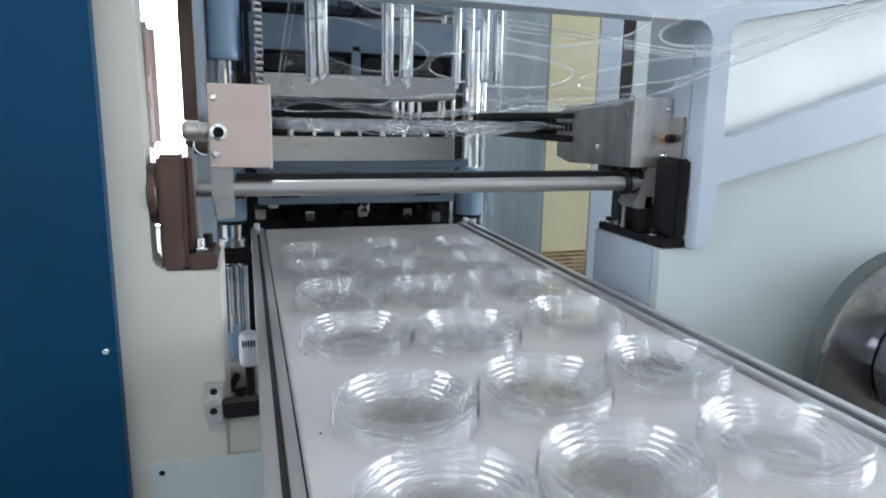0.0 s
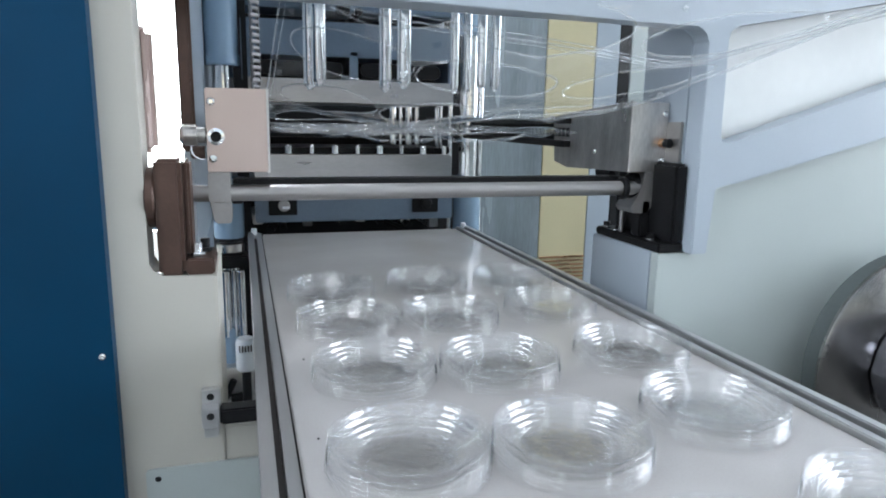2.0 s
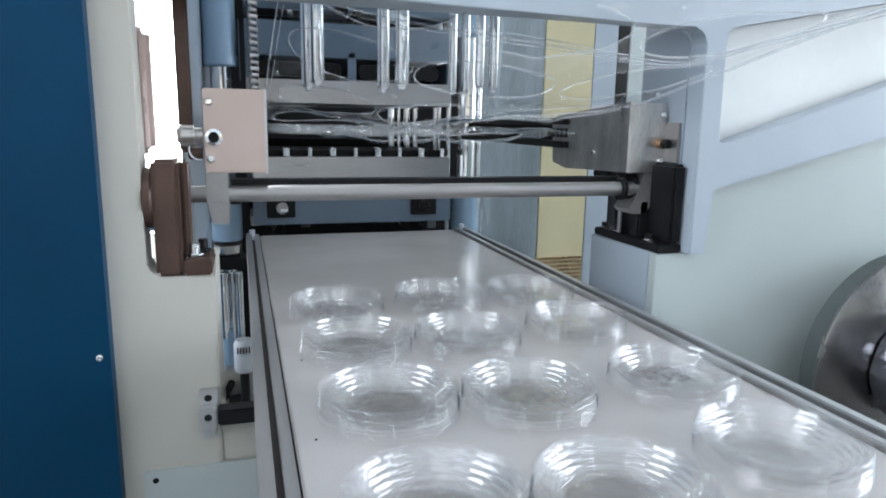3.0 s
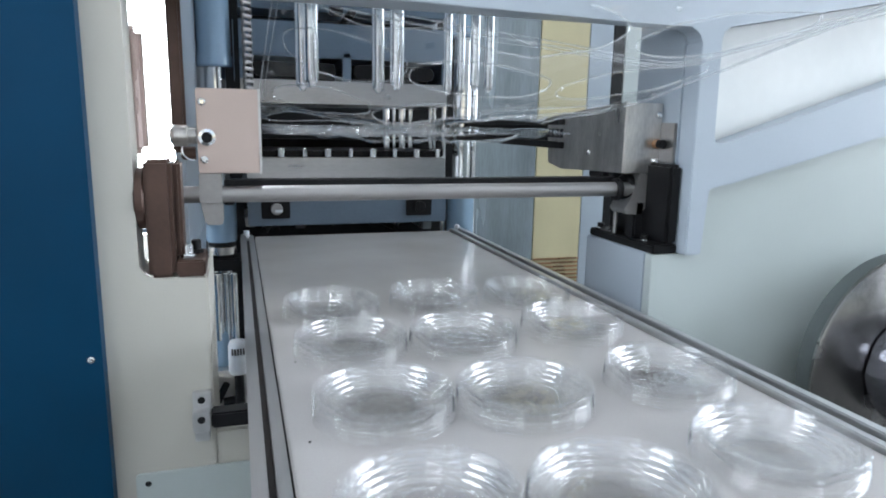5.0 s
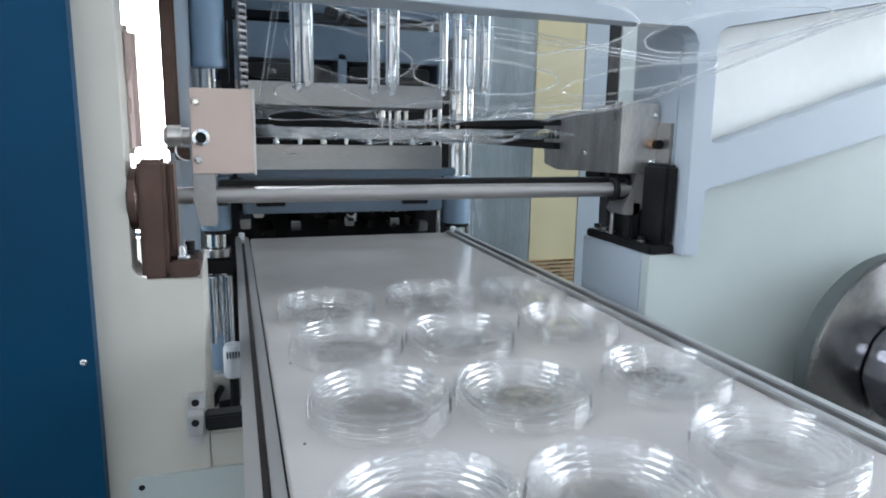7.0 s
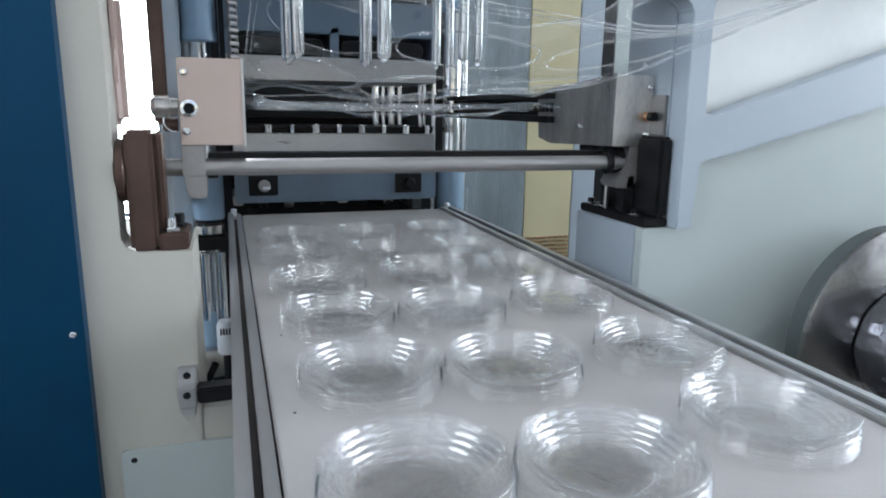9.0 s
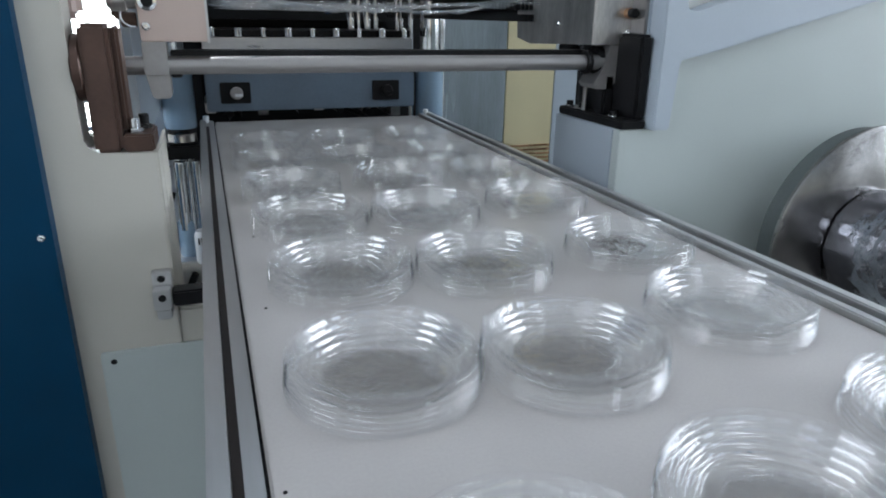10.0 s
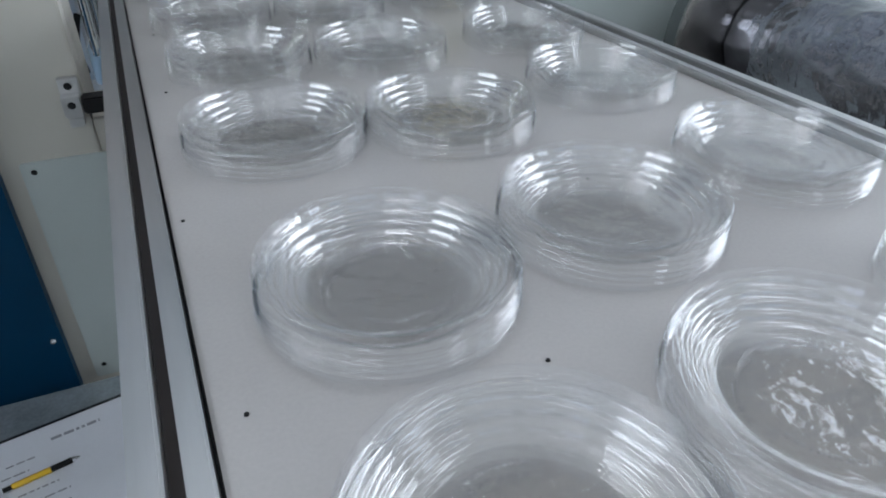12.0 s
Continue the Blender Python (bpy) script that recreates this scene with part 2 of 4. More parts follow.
# ---- hall ----
def hall():
    bm = bmesh.new()
    box(bm, -6, 7, -6, 7, -0.1, 0, 0)
    tagged(part("floor", bm, CONCRETE), "grey concrete factory floor", "floor", kind="structure")
    bm = bmesh.new()
    box(bm, -6, 7, -6, 7, 4.6, 4.7, 0)
    tagged(part("ceiling", bm, WALLP), "pale painted factory ceiling", "ceiling", kind="structure")

    def wall(name, m, length, holes):
        """A wall in the plane of m with rectangular openings (u0, u1, v0, v1) and 0.2 m thickness."""
        bm = bmesh.new()
        us = sorted({-length / 2, length / 2, *[h[0] for h in holes], *[h[1] for h in holes]})
        for a, b in zip(us, us[1:]):
            cuts = sorted((h[2], h[3]) for h in holes if h[0] <= a and h[1] >= b)
            z0 = 0
            for lo, hi in cuts + [(4.6, 4.6)]:
                if lo > z0:
                    box(bm, a, b, 0, 0.2, z0, lo, 0)
                z0 = hi
        ob = part(name, bm, WALLP, smooth=False)
        ob.matrix_world = m
        return tagged(ob, "pale painted factory wall", "wall", kind="structure")

    wall("wall_north", pose(0.5, 7, 0), 13, [(-4.6, -0.4, 0.0, 3.4)])
    wall("wall_south", pose(0.5, -6, 0, rz=180), 13, [(-5, -2.2, 1.0, 3.6), (-1.4, 1.4, 1.0, 3.6), (2.2, 5, 1.0, 3.6)])
    wall("wall_west", pose(-3.5, 0.5, 0, rz=90), 13, [(-5, -3, 1.0, 3.4), (-1.9, 0.3, 1.0, 3.4)])
    wall("wall_east", pose(4.5, 0.5, 0, rz=-90), 13, [(-2.2, -0.3, 1.0, 4.3), (0.1, 2.5, 1.0, 3.4), (3.2, 5.0, 1.0, 3.4)])
    # low wall between side windows and machine, added unseen to shade its lower left
    bm = bmesh.new()
    box(bm, -1.15, -1.05, -3.2, 0.60, 0, 1.23, 0.004)
    tagged(part("shade_wall", bm, WALLP, smooth=False), "unseen low pale wall added to shade the lower left", "wall", kind="structure")
    k = 0
    for m, u0, u1, v0, v1, nu, nv in (
            (pose(0.5, 7.1, 0), -4.6, -0.4, 0.02, 3.4, 3, 1), (pose(0.5, -6.1, 0, rz=180), -5, -2.2, 1, 3.6, 4, 3), (pose(0.5, -6.1, 0, rz=180), -1.4, 1.4, 1, 3.6, 4, 3),
            (pose(0.5, -6.1, 0, rz=180), 2.2, 5, 1, 3.6, 4, 3), (pose(-3.6, 0.5, 0, rz=90), -5, -3, 1, 3.4, 3, 3), (pose(-3.6, 0.5, 0, rz=90), -1.9, 0.3, 1, 3.4, 3, 3),
            (pose(4.6, 0.5, 0, rz=-90), 3.2, 5, 1, 3.4, 3, 3), (pose(4.6, 0.5, 0, rz=-90), 0.1, 2.5, 1, 3.4, 3, 3), (pose(4.6, 0.5, 0, rz=-90), -2.2, -0.3, 1, 4.3, 3, 4)):
        k += 1
        w = empty("window_%d" % k, label="steel factory window with daylight behind it", category="window", kind="structure")
        w.matrix_world = m
        for i in range(nu + 1):
            u = u0 + (u1 - u0) * i / nu
            bm = bmesh.new()
            box(bm, u - 0.025, u + 0.025, 0, 0.05, v0, v1, 0.003)
            part("mullion", bm, GREY_BLUE, w)
        for j in range(nv + 1):
            v = v0 + (v1 - v0) * j / nv
            bm = bmesh.new()
            box(bm, u0, u1, 0.004, 0.046, v - 0.02, v + 0.02, 0.003)
            part("transom", bm, GREY_BLUE, w)
        if v0 < 0.1:
            for v in (0.10, 0.28):
                bm = bmesh.new()
                box(bm, u0, u1, 0.008, 0.042, v - 0.008, v + 0.008, 0.002)
                part("rail", bm, GREY_BLUE, w)
    # plain bright distance outside each side
    bm = bmesh.new()
    box(bm, -9, 9, 9.0, 9.1, -1, 6, 0)
    tagged(part("backdrop", bm, OUTDOORS), "bright hazy daylight outside the windows", "sky", kind="structure")


hall()
for u in (-3.1, 0.5, 4.1):
    window_light("window_lamp", pose(u, -6.19, 2.3, 90, 0, 0), 2.7, 2.5, 6)
for u, w, power in ((-3.5, 1.9, 25), (-0.3, 2.1, 160)):
    window_light("window_lamp", pose(-3.69, u, 2.2, 90, 0, -90), w, 2.3, power)
for u, w, power in ((-3.6, 1.7, 50), (-0.8, 2.3, 240)):
    window_light("window_lamp", pose(4.69, u, 2.2, 90, 0, 90), w, 2.3, power)
window_light("window_lamp", pose(4.69, 1.75, 2.65, 90, 0, 90), 1.8, 3.2, 85)
# no overhead lights are known here: added to brighten belt and press
for x, y, power in ((-1.4, -1.2, 17), (1.9, -1.2, 17), (0.3, 2.4, 75)):
    window_light("fill_lamp", pose(x, y, 4.42, 0, 0, 0), 0.4, 3.2, power, (0.86, 0.915, 1.0))
    lt = empty("fill_strip", x, y, 4.43, label="unseen strip light added to brighten the belt and press", category="ceiling light")
    bm = bmesh.new()
    box(bm, -0.25, 0.25, -1.65, 1.65, 0.02, 0.17, 0.01)
    part("housing", bm, PLASTIC_W, lt)

# ---- belt conveyor ----
def conveyor():
    c = empty("conveyor", 0, 0, 0, label="long belt conveyor with a glossy white belt between slotted aluminium rails", category="conveyor")
    y0, y1 = -1.3, 1.31
    bm = bmesh.new()
    box(bm, -0.0005, 0.4385, y0, y1, Z - 0.006, Z, 0.0015)
    box(bm, 0.004, 0.434, y0, y1, Z - 0.075, Z - 0.069, 0.0015)
    part("belt", bm, BELT, c, "glossy off-white belt with a few dark specks")
    for side, (a, b) in (("left", (-0.029, -0.0025)), ("right", (0.4395, 0.467))):
        bm = bmesh.new()
        s = 1 if side == "left" else -1
        o = a if side == "left" else b
        top = Z + (0.006 if side == "left" else 0.008)
        # outer lip, slot floor and inner lip of an extruded profile
        for p, q, zt in ((0, 0.011, top), (0.0168, 0.0265, top - 0.003)):
            u, v = sorted((o + s * p, o + s * q))
            box(bm, u, v, y0, y1, Z - 0.08, zt, 0.0012)
        part("side_rail", bm, ALU, c, "slotted aluminium side rail")
        # slot floor is coloured near-black for the shade between the lips
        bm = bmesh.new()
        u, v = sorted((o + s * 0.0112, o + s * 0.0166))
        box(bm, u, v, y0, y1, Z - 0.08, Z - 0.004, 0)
        part("slot", bm, SLOT_SHADE, c, "slot in the rail, coloured dark for its shade")
        # black strip stands for the shade in the gap beside the belt
        bm = bmesh.new()
        u, v = sorted((o + s * 0.0268, o + s * 0.0292))
        box(bm, u, v, y0, y1, Z - 0.06, Z - 0.008, 0)
        part("gap_shade", bm, RUBBER, c)
        bm = bmesh.new()
        u, v = sorted((o - s * 0.001, o + s * 0.026))
        box(bm, u, v, y1 - 0.03, y1 + 0.018, Z - 0.05, Z + 0.001, 0.003)
        part("end_bracket", bm, ALU, c)
        bm = bmesh.new()
        rod(bm, (o + s * 0.012, y1 - 0.01, Z + 0.001), (o + s * 0.012, y1 - 0.01, Z + 0.015), 0.006)
        part("cap_nut", bm, PLASTIC_W, c)
    for y in (y0, y1):
        bm = bmesh.new()
        rod(bm, (0.002, y, Z - 0.0375), (0.436, y, Z - 0.0375), 0.0365)
        part("roller", bm, BELT, c)
    for y in (-1.1, 0.35):
        for x in (-0.012, 0.45):
            bm = bmesh.new()
            box(bm, x - 0.02, x + 0.02, y - 0.02, y + 0.02, 0, Z - 0.081, 0.003)
            part("leg", bm, ALU, c)
    bm = bmesh.new()
    box(bm, -0.0285, 0.466, y0 + 0.05, y1 - 0.05, Z - 0.15, Z - 0.0815, 0.003)
    part("under_frame", bm, ALU, c)
    rnd = random.Random(4)
    for x, y in ((0.006, 0.125), (0.13, -0.05), (0.012, -0.03), (0.016, 0.34), (0.02, 0.52), (0.24, 0.08)):
        bm = bmesh.new()
        lathe(bm, [(0.0012, 0), (0.001, 0.0006), (0, 0.0008)], pose(x, y, Z), 7)
        part("speck", bm, RUBBER, c)


conveyor()


# ---- front frame of the machine ----
YF = 0.62


def front_frame():
    fr = empty("forming_machine", label="cream-white enamelled front frame of a forming machine", category="machine")
    # left column with the cut-out for the shaft bracket
    zl = Z + 0.073
    out = [(-0.30, 0.02), (-0.066, 0.02), (-0.066, zl), (-0.122, zl)]
    out += [(-0.122 - 0.014 * math.sin(radians(a)), zl + 0.014 - 0.014 * math.cos(radians(a))) for a in range(15, 91, 15)]
    out += [(-0.136, 2.2), (-0.30, 2.2)]
    bm = bmesh.new()
    prism(bm, out, front_at(YF + 0.05), 0.05, 0.003)
    part("left_column", bm, CREAM, fr, "cream enamelled left column with a cut-out")
    bm = bmesh.new()
    box(bm, -0.0695, -0.066, YF + 0.051, YF + 0.16, 0.02, zl - 0.002, 0.001)
    part("column_side", bm, CREAM, fr)
    bm = bmesh.new()
    box(bm, -0.0655, 0.07, YF + 0.002, YF + 0.048, 0.02, Z - 0.113, 0.002)
    part("sill_plate", bm, CREAM, fr, "cream plate under the side opening")
    # panel's own green and the dimmer light low down share this enamel
    bm = bmesh.new()
    prism(bm, rounded(-0.154, 0.41, 0.05, Z - 0.155, 0.004), front_at(YF), 0.004, 0.001)
    part("access_panel", bm, WHITE, fr, "grey-green white access panel with round holes")
    for x, z in ((-0.141, Z - 0.167), (-0.141, 0.43)):
        bm = bmesh.new()
        rod(bm, (x, YF - 0.0045, z), (x, YF, z), 0.0035)
        part("panel_hole", bm, RUBBER, fr)
    # welded plate: lintel over the mouth, right post, slanted brace and upper rail in one
    z1 = Z + 0.375

    def zb(x):
        return Z + 0.216 + (x - 0.589) * 0.318

    def arc(cx, cz, r, a0, a1, n=7):
        return [(cx + r * math.cos(radians(a0 + (a1 - a0) * k / n)), cz + r * math.sin(radians(a0 + (a1 - a0) * k / n))) for k in range(n + 1)]

    out = [(-0.16, 2.2), (-0.16, z1 + 0.01), (0.47, z1)] + arc(0.541, z1 - 0.020, 0.020, 90, 0) + [(0.561, Z + 0.0705), (0.588, Z + 0.0705)]
    out += [(0.589, Z + 0.158), (0.592, Z + 0.165), (0.600, Z + 0.167), (0.6247, Z + 0.1685), (1.6, Z + 0.4165), (1.6, Z + 0.539)]
    out += [(0.612, Z + 0.2255), (0.602, Z + 0.2235), (0.594, Z + 0.225), (0.590, Z + 0.233)]
    out += [(0.588, Z + 0.360), (0.591, Z + 0.372), (0.602, Z + 0.380), (1.6, Z + 0.56), (1.6, 2.2)]
    bm = bmesh.new()
    prism(bm, out, front_at(YF + 0.03), 0.034, 0.003)
    part("front_plate", bm, PALE, fr, "pale blue welded plate with lintel, post and slanted brace")
    bm = bmesh.new()
    box(bm, 0.562, 0.588, YF + 0.031, YF + 0.145, Z + 0.0705, 2.2, 0.003)
    part("post_side", bm, PALE, fr)
    bm = bmesh.new()
    box(bm, 0.5572, 0.5618, YF + 0.036, YF + 0.140, Z + 0.1955, Z + 0.252, 0.001)
    part("stop_plate", bm, CLAMP, fr, "dull grey plate on the post")
    bm = bmesh.new()
    box(bm, -0.16, 0.561, YF + 0.031, YF + 0.10, z1 + 0.012, z1 + 0.05, 0.003)
    part("lintel_soffit", bm, PALE, fr)
    bm = bmesh.new()
    box(bm, 0.5195, 0.585, YF + 0.0295, YF + 0.195, 0.3, Z + 0.070, 0.002)
    part("bracket_block", bm, PALE, fr, "pale blue welded block under the shaft bracket")
    bm = bmesh.new()
    prism(bm, [(0.519, 0.3), (1.9, 0.3), (1.9, zb(1.9) - 0.03), (0.575, zb(0.575) - 0.03), (0.575, Z + 0.07), (0.519, Z + 0.07)], front_at(YF + 0.029), 0.017, 0.001)
    part("lower_panel", bm, WHITE, fr, "pale grey-green lower panel")
    bm = bmesh.new()
    prism(bm, [(0.5905, Z + 0.15), (1.9, Z + 0.50), (1.9, 2.2), (0.5905, 2.2)], front_at(YF + 0.052), 0.018, 0.001)
    part("upper_panel", bm, CLOUDY, fr, "cloudy white upper panel")
    # small angle bracket with two holes and the black bar it carries
    bm = bmesh.new()
    box(bm, -0.0885, -0.068, YF - 0.012, YF, Z - 0.0815, Z - 0.0600, 0.0012)
    box(bm, -0.0885, -0.070, YF - 0.028, YF - 0.0122, Z - 0.1000, Z - 0.0760, 0.0012)
    box(bm, -0.0865, -0.071, YF - 0.026, YF, Z - 0.1120, Z - 0.1005, 0.0012)
    part("angle_bracket", bm, ALU, fr)
    for y, z in ((YF - 0.0125, Z - 0.0685), (YF - 0.0285, Z - 0.0855)):
        bm = bmesh.new()
        rod(bm, (-0.079, y, z), (-0.079, y + 0.002, z), 0.0042)
        part("hole", bm, RUBBER, fr)
    bm = bmesh.new()
    box(bm, -0.0690, 0.06, YF - 0.024, YF - 0.001, Z - 0.099, Z - 0.081, 0.002)
    part("stop_bar", bm, BLACK, fr)
    return fr


front_frame()


def blue_cabinet():
    c = empty("blue_cabinet", label="deep blue enamelled cabinet door beside the frame", category="cabinet")
    bm = bmesh.new()
    prism(bm, rounded(-0.95, 0.40, -0.1745, 2.25, 0.004), front_at(YF + 0.012), 0.032, 0.003)
    part("door", bm, BLUE, c)
    bm = bmesh.new()
    box(bm, -0.93, -0.302, YF + 0.0125, YF + 0.34, 0.05, 2.2, 0.004)
    part("body", bm, BLUE, c)
    for z in (Z - 0.007, Z - 0.398, Z + 0.38):
        screw(c, -0.185, YF - 0.02, z, 0.0042)
    return c


blue_cabinet()


# ---- shaft with its brackets and clamp blocks ----
YS = 0.70


def shaft_set():
    s = empty("cross_shaft", label="polished steel cross shaft above the belt", category="shaft")
    bm = bmesh.new()
    rod(bm, (-0.128, YS, Z + 0.156), (0.535, YS, Z + 0.156), 0.0102, 32)
    part("shaft", bm, SHAFT, s)
    bm = bmesh.new()
    box(bm, -0.046, 0.508, YS + 0.015, YS + 0.04, Z + 0.158, Z + 0.172, 0.001)
    part("cover_bar", bm, BLACK, s, "black flat bar behind the shaft")
    b = empty("left_shaft_bracket", label="brown-black iron bracket holding the shaft end", category="bracket")
    bm = bmesh.new()
    box(bm, -0.126, -0.098, YF - 0.002, YF + 0.05, Z + 0.0735, Z + 0.202, 0.004)
    part("upright", bm, BROWN, b)
    bm = bmesh.new()
    box(bm, -0.0978, -0.068, YF - 0.002, YF + 0.07, Z + 0.0735, Z + 0.092, 0.002)
    part("base", bm, BROWN, b)
    bm = bmesh.new()
    box(bm, -0.0978, -0.09, YF + 0.012, YF + 0.05, Z + 0.0922, Z + 0.20, 0.003)
    part("rib", bm, BROWN, b)
    bm = bmesh.new()
    rod(bm, (-0.137, YF + 0.03, Z + 0.158), (-0.1262, YF + 0.03, Z + 0.158), 0.034)
    part("flange", bm, BROWN, b)
    bm = bmesh.new()
    box(bm, -0.1035, -0.0870, YF + 0.10, YF + 0.112, Z + 0.205, Z + 0.65, 0.003)
    part("guide_bar", bm, BROWN, b)
    for x, y in ((-0.086, YF + 0.012), (-0.079, YF + 0.04)):
        bm = bmesh.new()
        rod(bm, (x, y, Z + 0.0922), (x, y, Z + 0.097), 0.008, 6)
        rod(bm, (x, y, Z + 0.0968), (x, y, Z + 0.108), 0.0055)
        part("bolt", bm, CHROME if y < YF + 0.02 else BLACK, b)
    b = empty("right_shaft_bracket", label="black iron angle bracket bolted to the pale block", category="bracket")
    bm = bmesh.new()
    box(bm, 0.5205, 0.5600, YF + 0.013, YF + 0.188, Z + 0.0705, Z + 0.083, 0.002)
    box(bm, 0.5405, 0.5595, YF + 0.014, YF + 0.165, Z + 0.0832, Z + 0.195, 0.004)
    part("body", bm, BLACK, b)
    bm = bmesh.new()
    rod(bm, (0.514, YS + 0.012, Z + 0.156), (0.5402, YS + 0.012, Z + 0.156), 0.021)
    rod(bm, (0.494, YS, Z + 0.156), (0.502, YS, Z + 0.156), 0.0165)
    part("collar", bm, BLACK, b)
    bm = bmesh.new()
    box(bm, 0.5235, 0.5402, YS - 0.012, YS + 0.012, Z + 0.0832, Z + 0.14, 0.003)
    part("rib", bm, BLACK, b)
    bm = bmesh.new()
    rod(bm, (0.528, YS + 0.045, Z + 0.13), (0.528, YS + 0.045, Z + 0.0832), 0.0035)
    part("stud", bm, CLAMP, b)
    for x, y in ((0.531, YF + 0.050), (0.531, YF + 0.135), (0.531, YF + 0.172)):
        bm = bmesh.new()
        rod(bm, (x, y, Z + 0.083), (x, y, Z + 0.0848), 0.0085)
        rod(bm, (x, y, Z + 0.0847), (x, y, Z + 0.0925), 0.0055)
        part("bolt", bm, BLACK, b)
        bm = bmesh.new()
        lathe(bm, [(0.0058, 0), (0.0085, 0), (0.0085, 0.0012), (0.0058, 0.0012)], pose(x, y, Z + 0.0846), 20)
        part("washer", bm, CHROME, b)


shaft_set()


def clamps():
    # left block: a warm-tinted cover plate over the chain end, on a steel tongue that grips the shaft
    y = YS - 0.012
    c = empty("left_chain_block", label="warm-tinted metal cover plate on a steel shaft clamp", category="chain guide")
    bm = bmesh.new()
    box(bm, -0.0735, -0.003, y, y + 0.05, Z + 0.1825, Z + 0.281, 0.0012)
    part("cover", bm, BEIGE, c)
    bm = bmesh.new()
    box(bm, -0.0037, -0.0010, y - 0.001, y + 0.10, Z + 0.181, Z + 0.2815, 0.0005)
    part("edge_strip", bm, ALU, c)
    bm = bmesh.new()
    box(bm, -0.0740, -0.0485, YS - 0.012, YS + 0.03, Z + 0.1465, Z + 0.182, 0.0008)
    part("tongue", bm, CLAMP, c)
    bm = bmesh.new()
    prism(bm, [(-0.0735, Z + 0.1460), (-0.0690, Z + 0.1230), (-0.0660, Z + 0.1195), (-0.0505, Z + 0.1195), (-0.0480, Z + 0.1230), (-0.0480, Z + 0.1460)], front_at(YS + 0.028), 0.036, 0.0008)
    part("jaw", bm, CLAMP, c, "dull steel lower jaw")
    bm = bmesh.new()
    rod(bm, (-0.0478, YS + 0.006, Z + 0.154), (-0.0345, YS + 0.006, Z + 0.154), 0.0122, 28)
    part("collar", bm, BLACK, c, "black shaft collar")
    for z in (Z + 0.2652, Z + 0.1985):
        screw(c, -0.0665, y, z, 0.0052)
    bm = bmesh.new()
    lathe(bm, [(0.0062, 0.004), (0.0062, -0.003), (0.0098, -0.003), (0.0098, 0.0035), (0.0062, 0.004)], along((-0.0625, y, Z + 0.2245), (-0.0625, y - 1, Z + 0.2245)), 28)
    part("bush", bm, CHROME, c)
    bm = bmesh.new()
    rod(bm, (-0.0625, y - 0.0015, Z + 0.2245), (-0.0625, y + 0.001, Z + 0.2245), 0.0062, 20)
    part("socket", bm, RUBBER, c)
    bm = bmesh.new()
    lathe(bm, [(0, 0), (0.008, 0.001), (0.0125, 0.006), (0.0125, 0.020), (0.0095, 0.021), (0.0095, 0.030)], along((-0.1045, y + 0.008, Z + 0.226), (0, y + 0.008, Z + 0.226)), 24)
    part("cap_nut", bm, BRUSHED, c)
    bm = bmesh.new()
    lathe(bm, [(0, 0), (0.006, 0.001), (0.008, 0.003), (0.008, 0.017)], along((-0.094, y + 0.02, Z + 0.205), (0, y + 0.02, Z + 0.205)), 20)
    part("lower_nut", bm, BROWN, c)
    curve_tube("wire", [(-0.09, y, Z + 0.214), (-0.093, y - 0.004, Z + 0.203), (-0.083, y - 0.003, Z + 0.197), (-0.077, y, Z + 0.198)], 0.0008, PLASTIC_W, c)
    # right block: bent stainless cover
    c = empty("right_chain_block", label="bent stainless cover on the chain guide with a black knob", category="chain guide")
    bm = bmesh.new()
    box(bm, 0.500, 0.5585, y, y + 0.003, Z + 0.180, Z + 0.2795, 0.0008)
    part("front_plate", bm, BRUSHED, c)
    bm = bmesh.new()
    side = Matrix(((0, 0, 1, 0.497), (1, 0, 0, 0), (0, 1, 0, 0), (0, 0, 0, 1)))
    prism(bm, [(y - 0.001, Z + 0.180), (y + 0.080, Z + 0.178), (y + 0.190, Z + 0.174), (y + 0.238, Z + 0.182), (y + 0.246, Z + 0.256), (y + 0.226, Z + 0.262), (y - 0.001, Z + 0.2805)], side, 0.003, 0.0006)
    part("side_plate", bm, BRUSHED, c, "smudged bent stainless side plate")
    bm = bmesh.new()
    box(bm, 0.5005, 0.556, y + 0.0035, y + 0.11, Z + 0.184, Z + 0.262, 0.001)
    part("core", bm, BLACK, c)
    bm = bmesh.new()
    prism(bm, [(0.506, Z + 0.127), (0.511, Z + 0.120), (0.533, Z + 0.119), (0.5555, Z + 0.146), (0.5555, Z + 0.1795), (0.528, Z + 0.1795), (0.520, Z + 0.150)], front_at(YS + 0.03), 0.042, 0.001)
    part("tongue", bm, CLAMP, c)
    for z in (Z + 0.263, Z + 0.197):
        screw(c, 0.5515, y, z, 0.0048)
    screw(c, 0.497, y + 0.095, Z + 0.205, 0.0042, way=(-1, 0, 0))
    for dx, r, n, mat in ((0, 0.0068, 0.010, COPPER), (0, 0.0062, 0.020, BLACK)):
        bm = bmesh.new()
        rod(bm, (0.5495, y, Z + 0.222), (0.5495, y - n, Z + 0.222), r)
        part("knob" if mat is BLACK else "nut", bm, mat, c)
    bm = bmesh.new()
    rod(bm, (0.508, y + 0.06, Z + 0.173), (0.508, y + 0.10, Z + 0.173), 0.007)
    part("sprocket_boss", bm, BLACK, c)
    # chain rails that run back into the press
    for name, x in (("left_chain_rail", -0.03), ("right_chain_rail", 0.497)):
        r = empty(name, label="black chain rail running back into the press", category="chain rail")
        bm = bmesh.new()
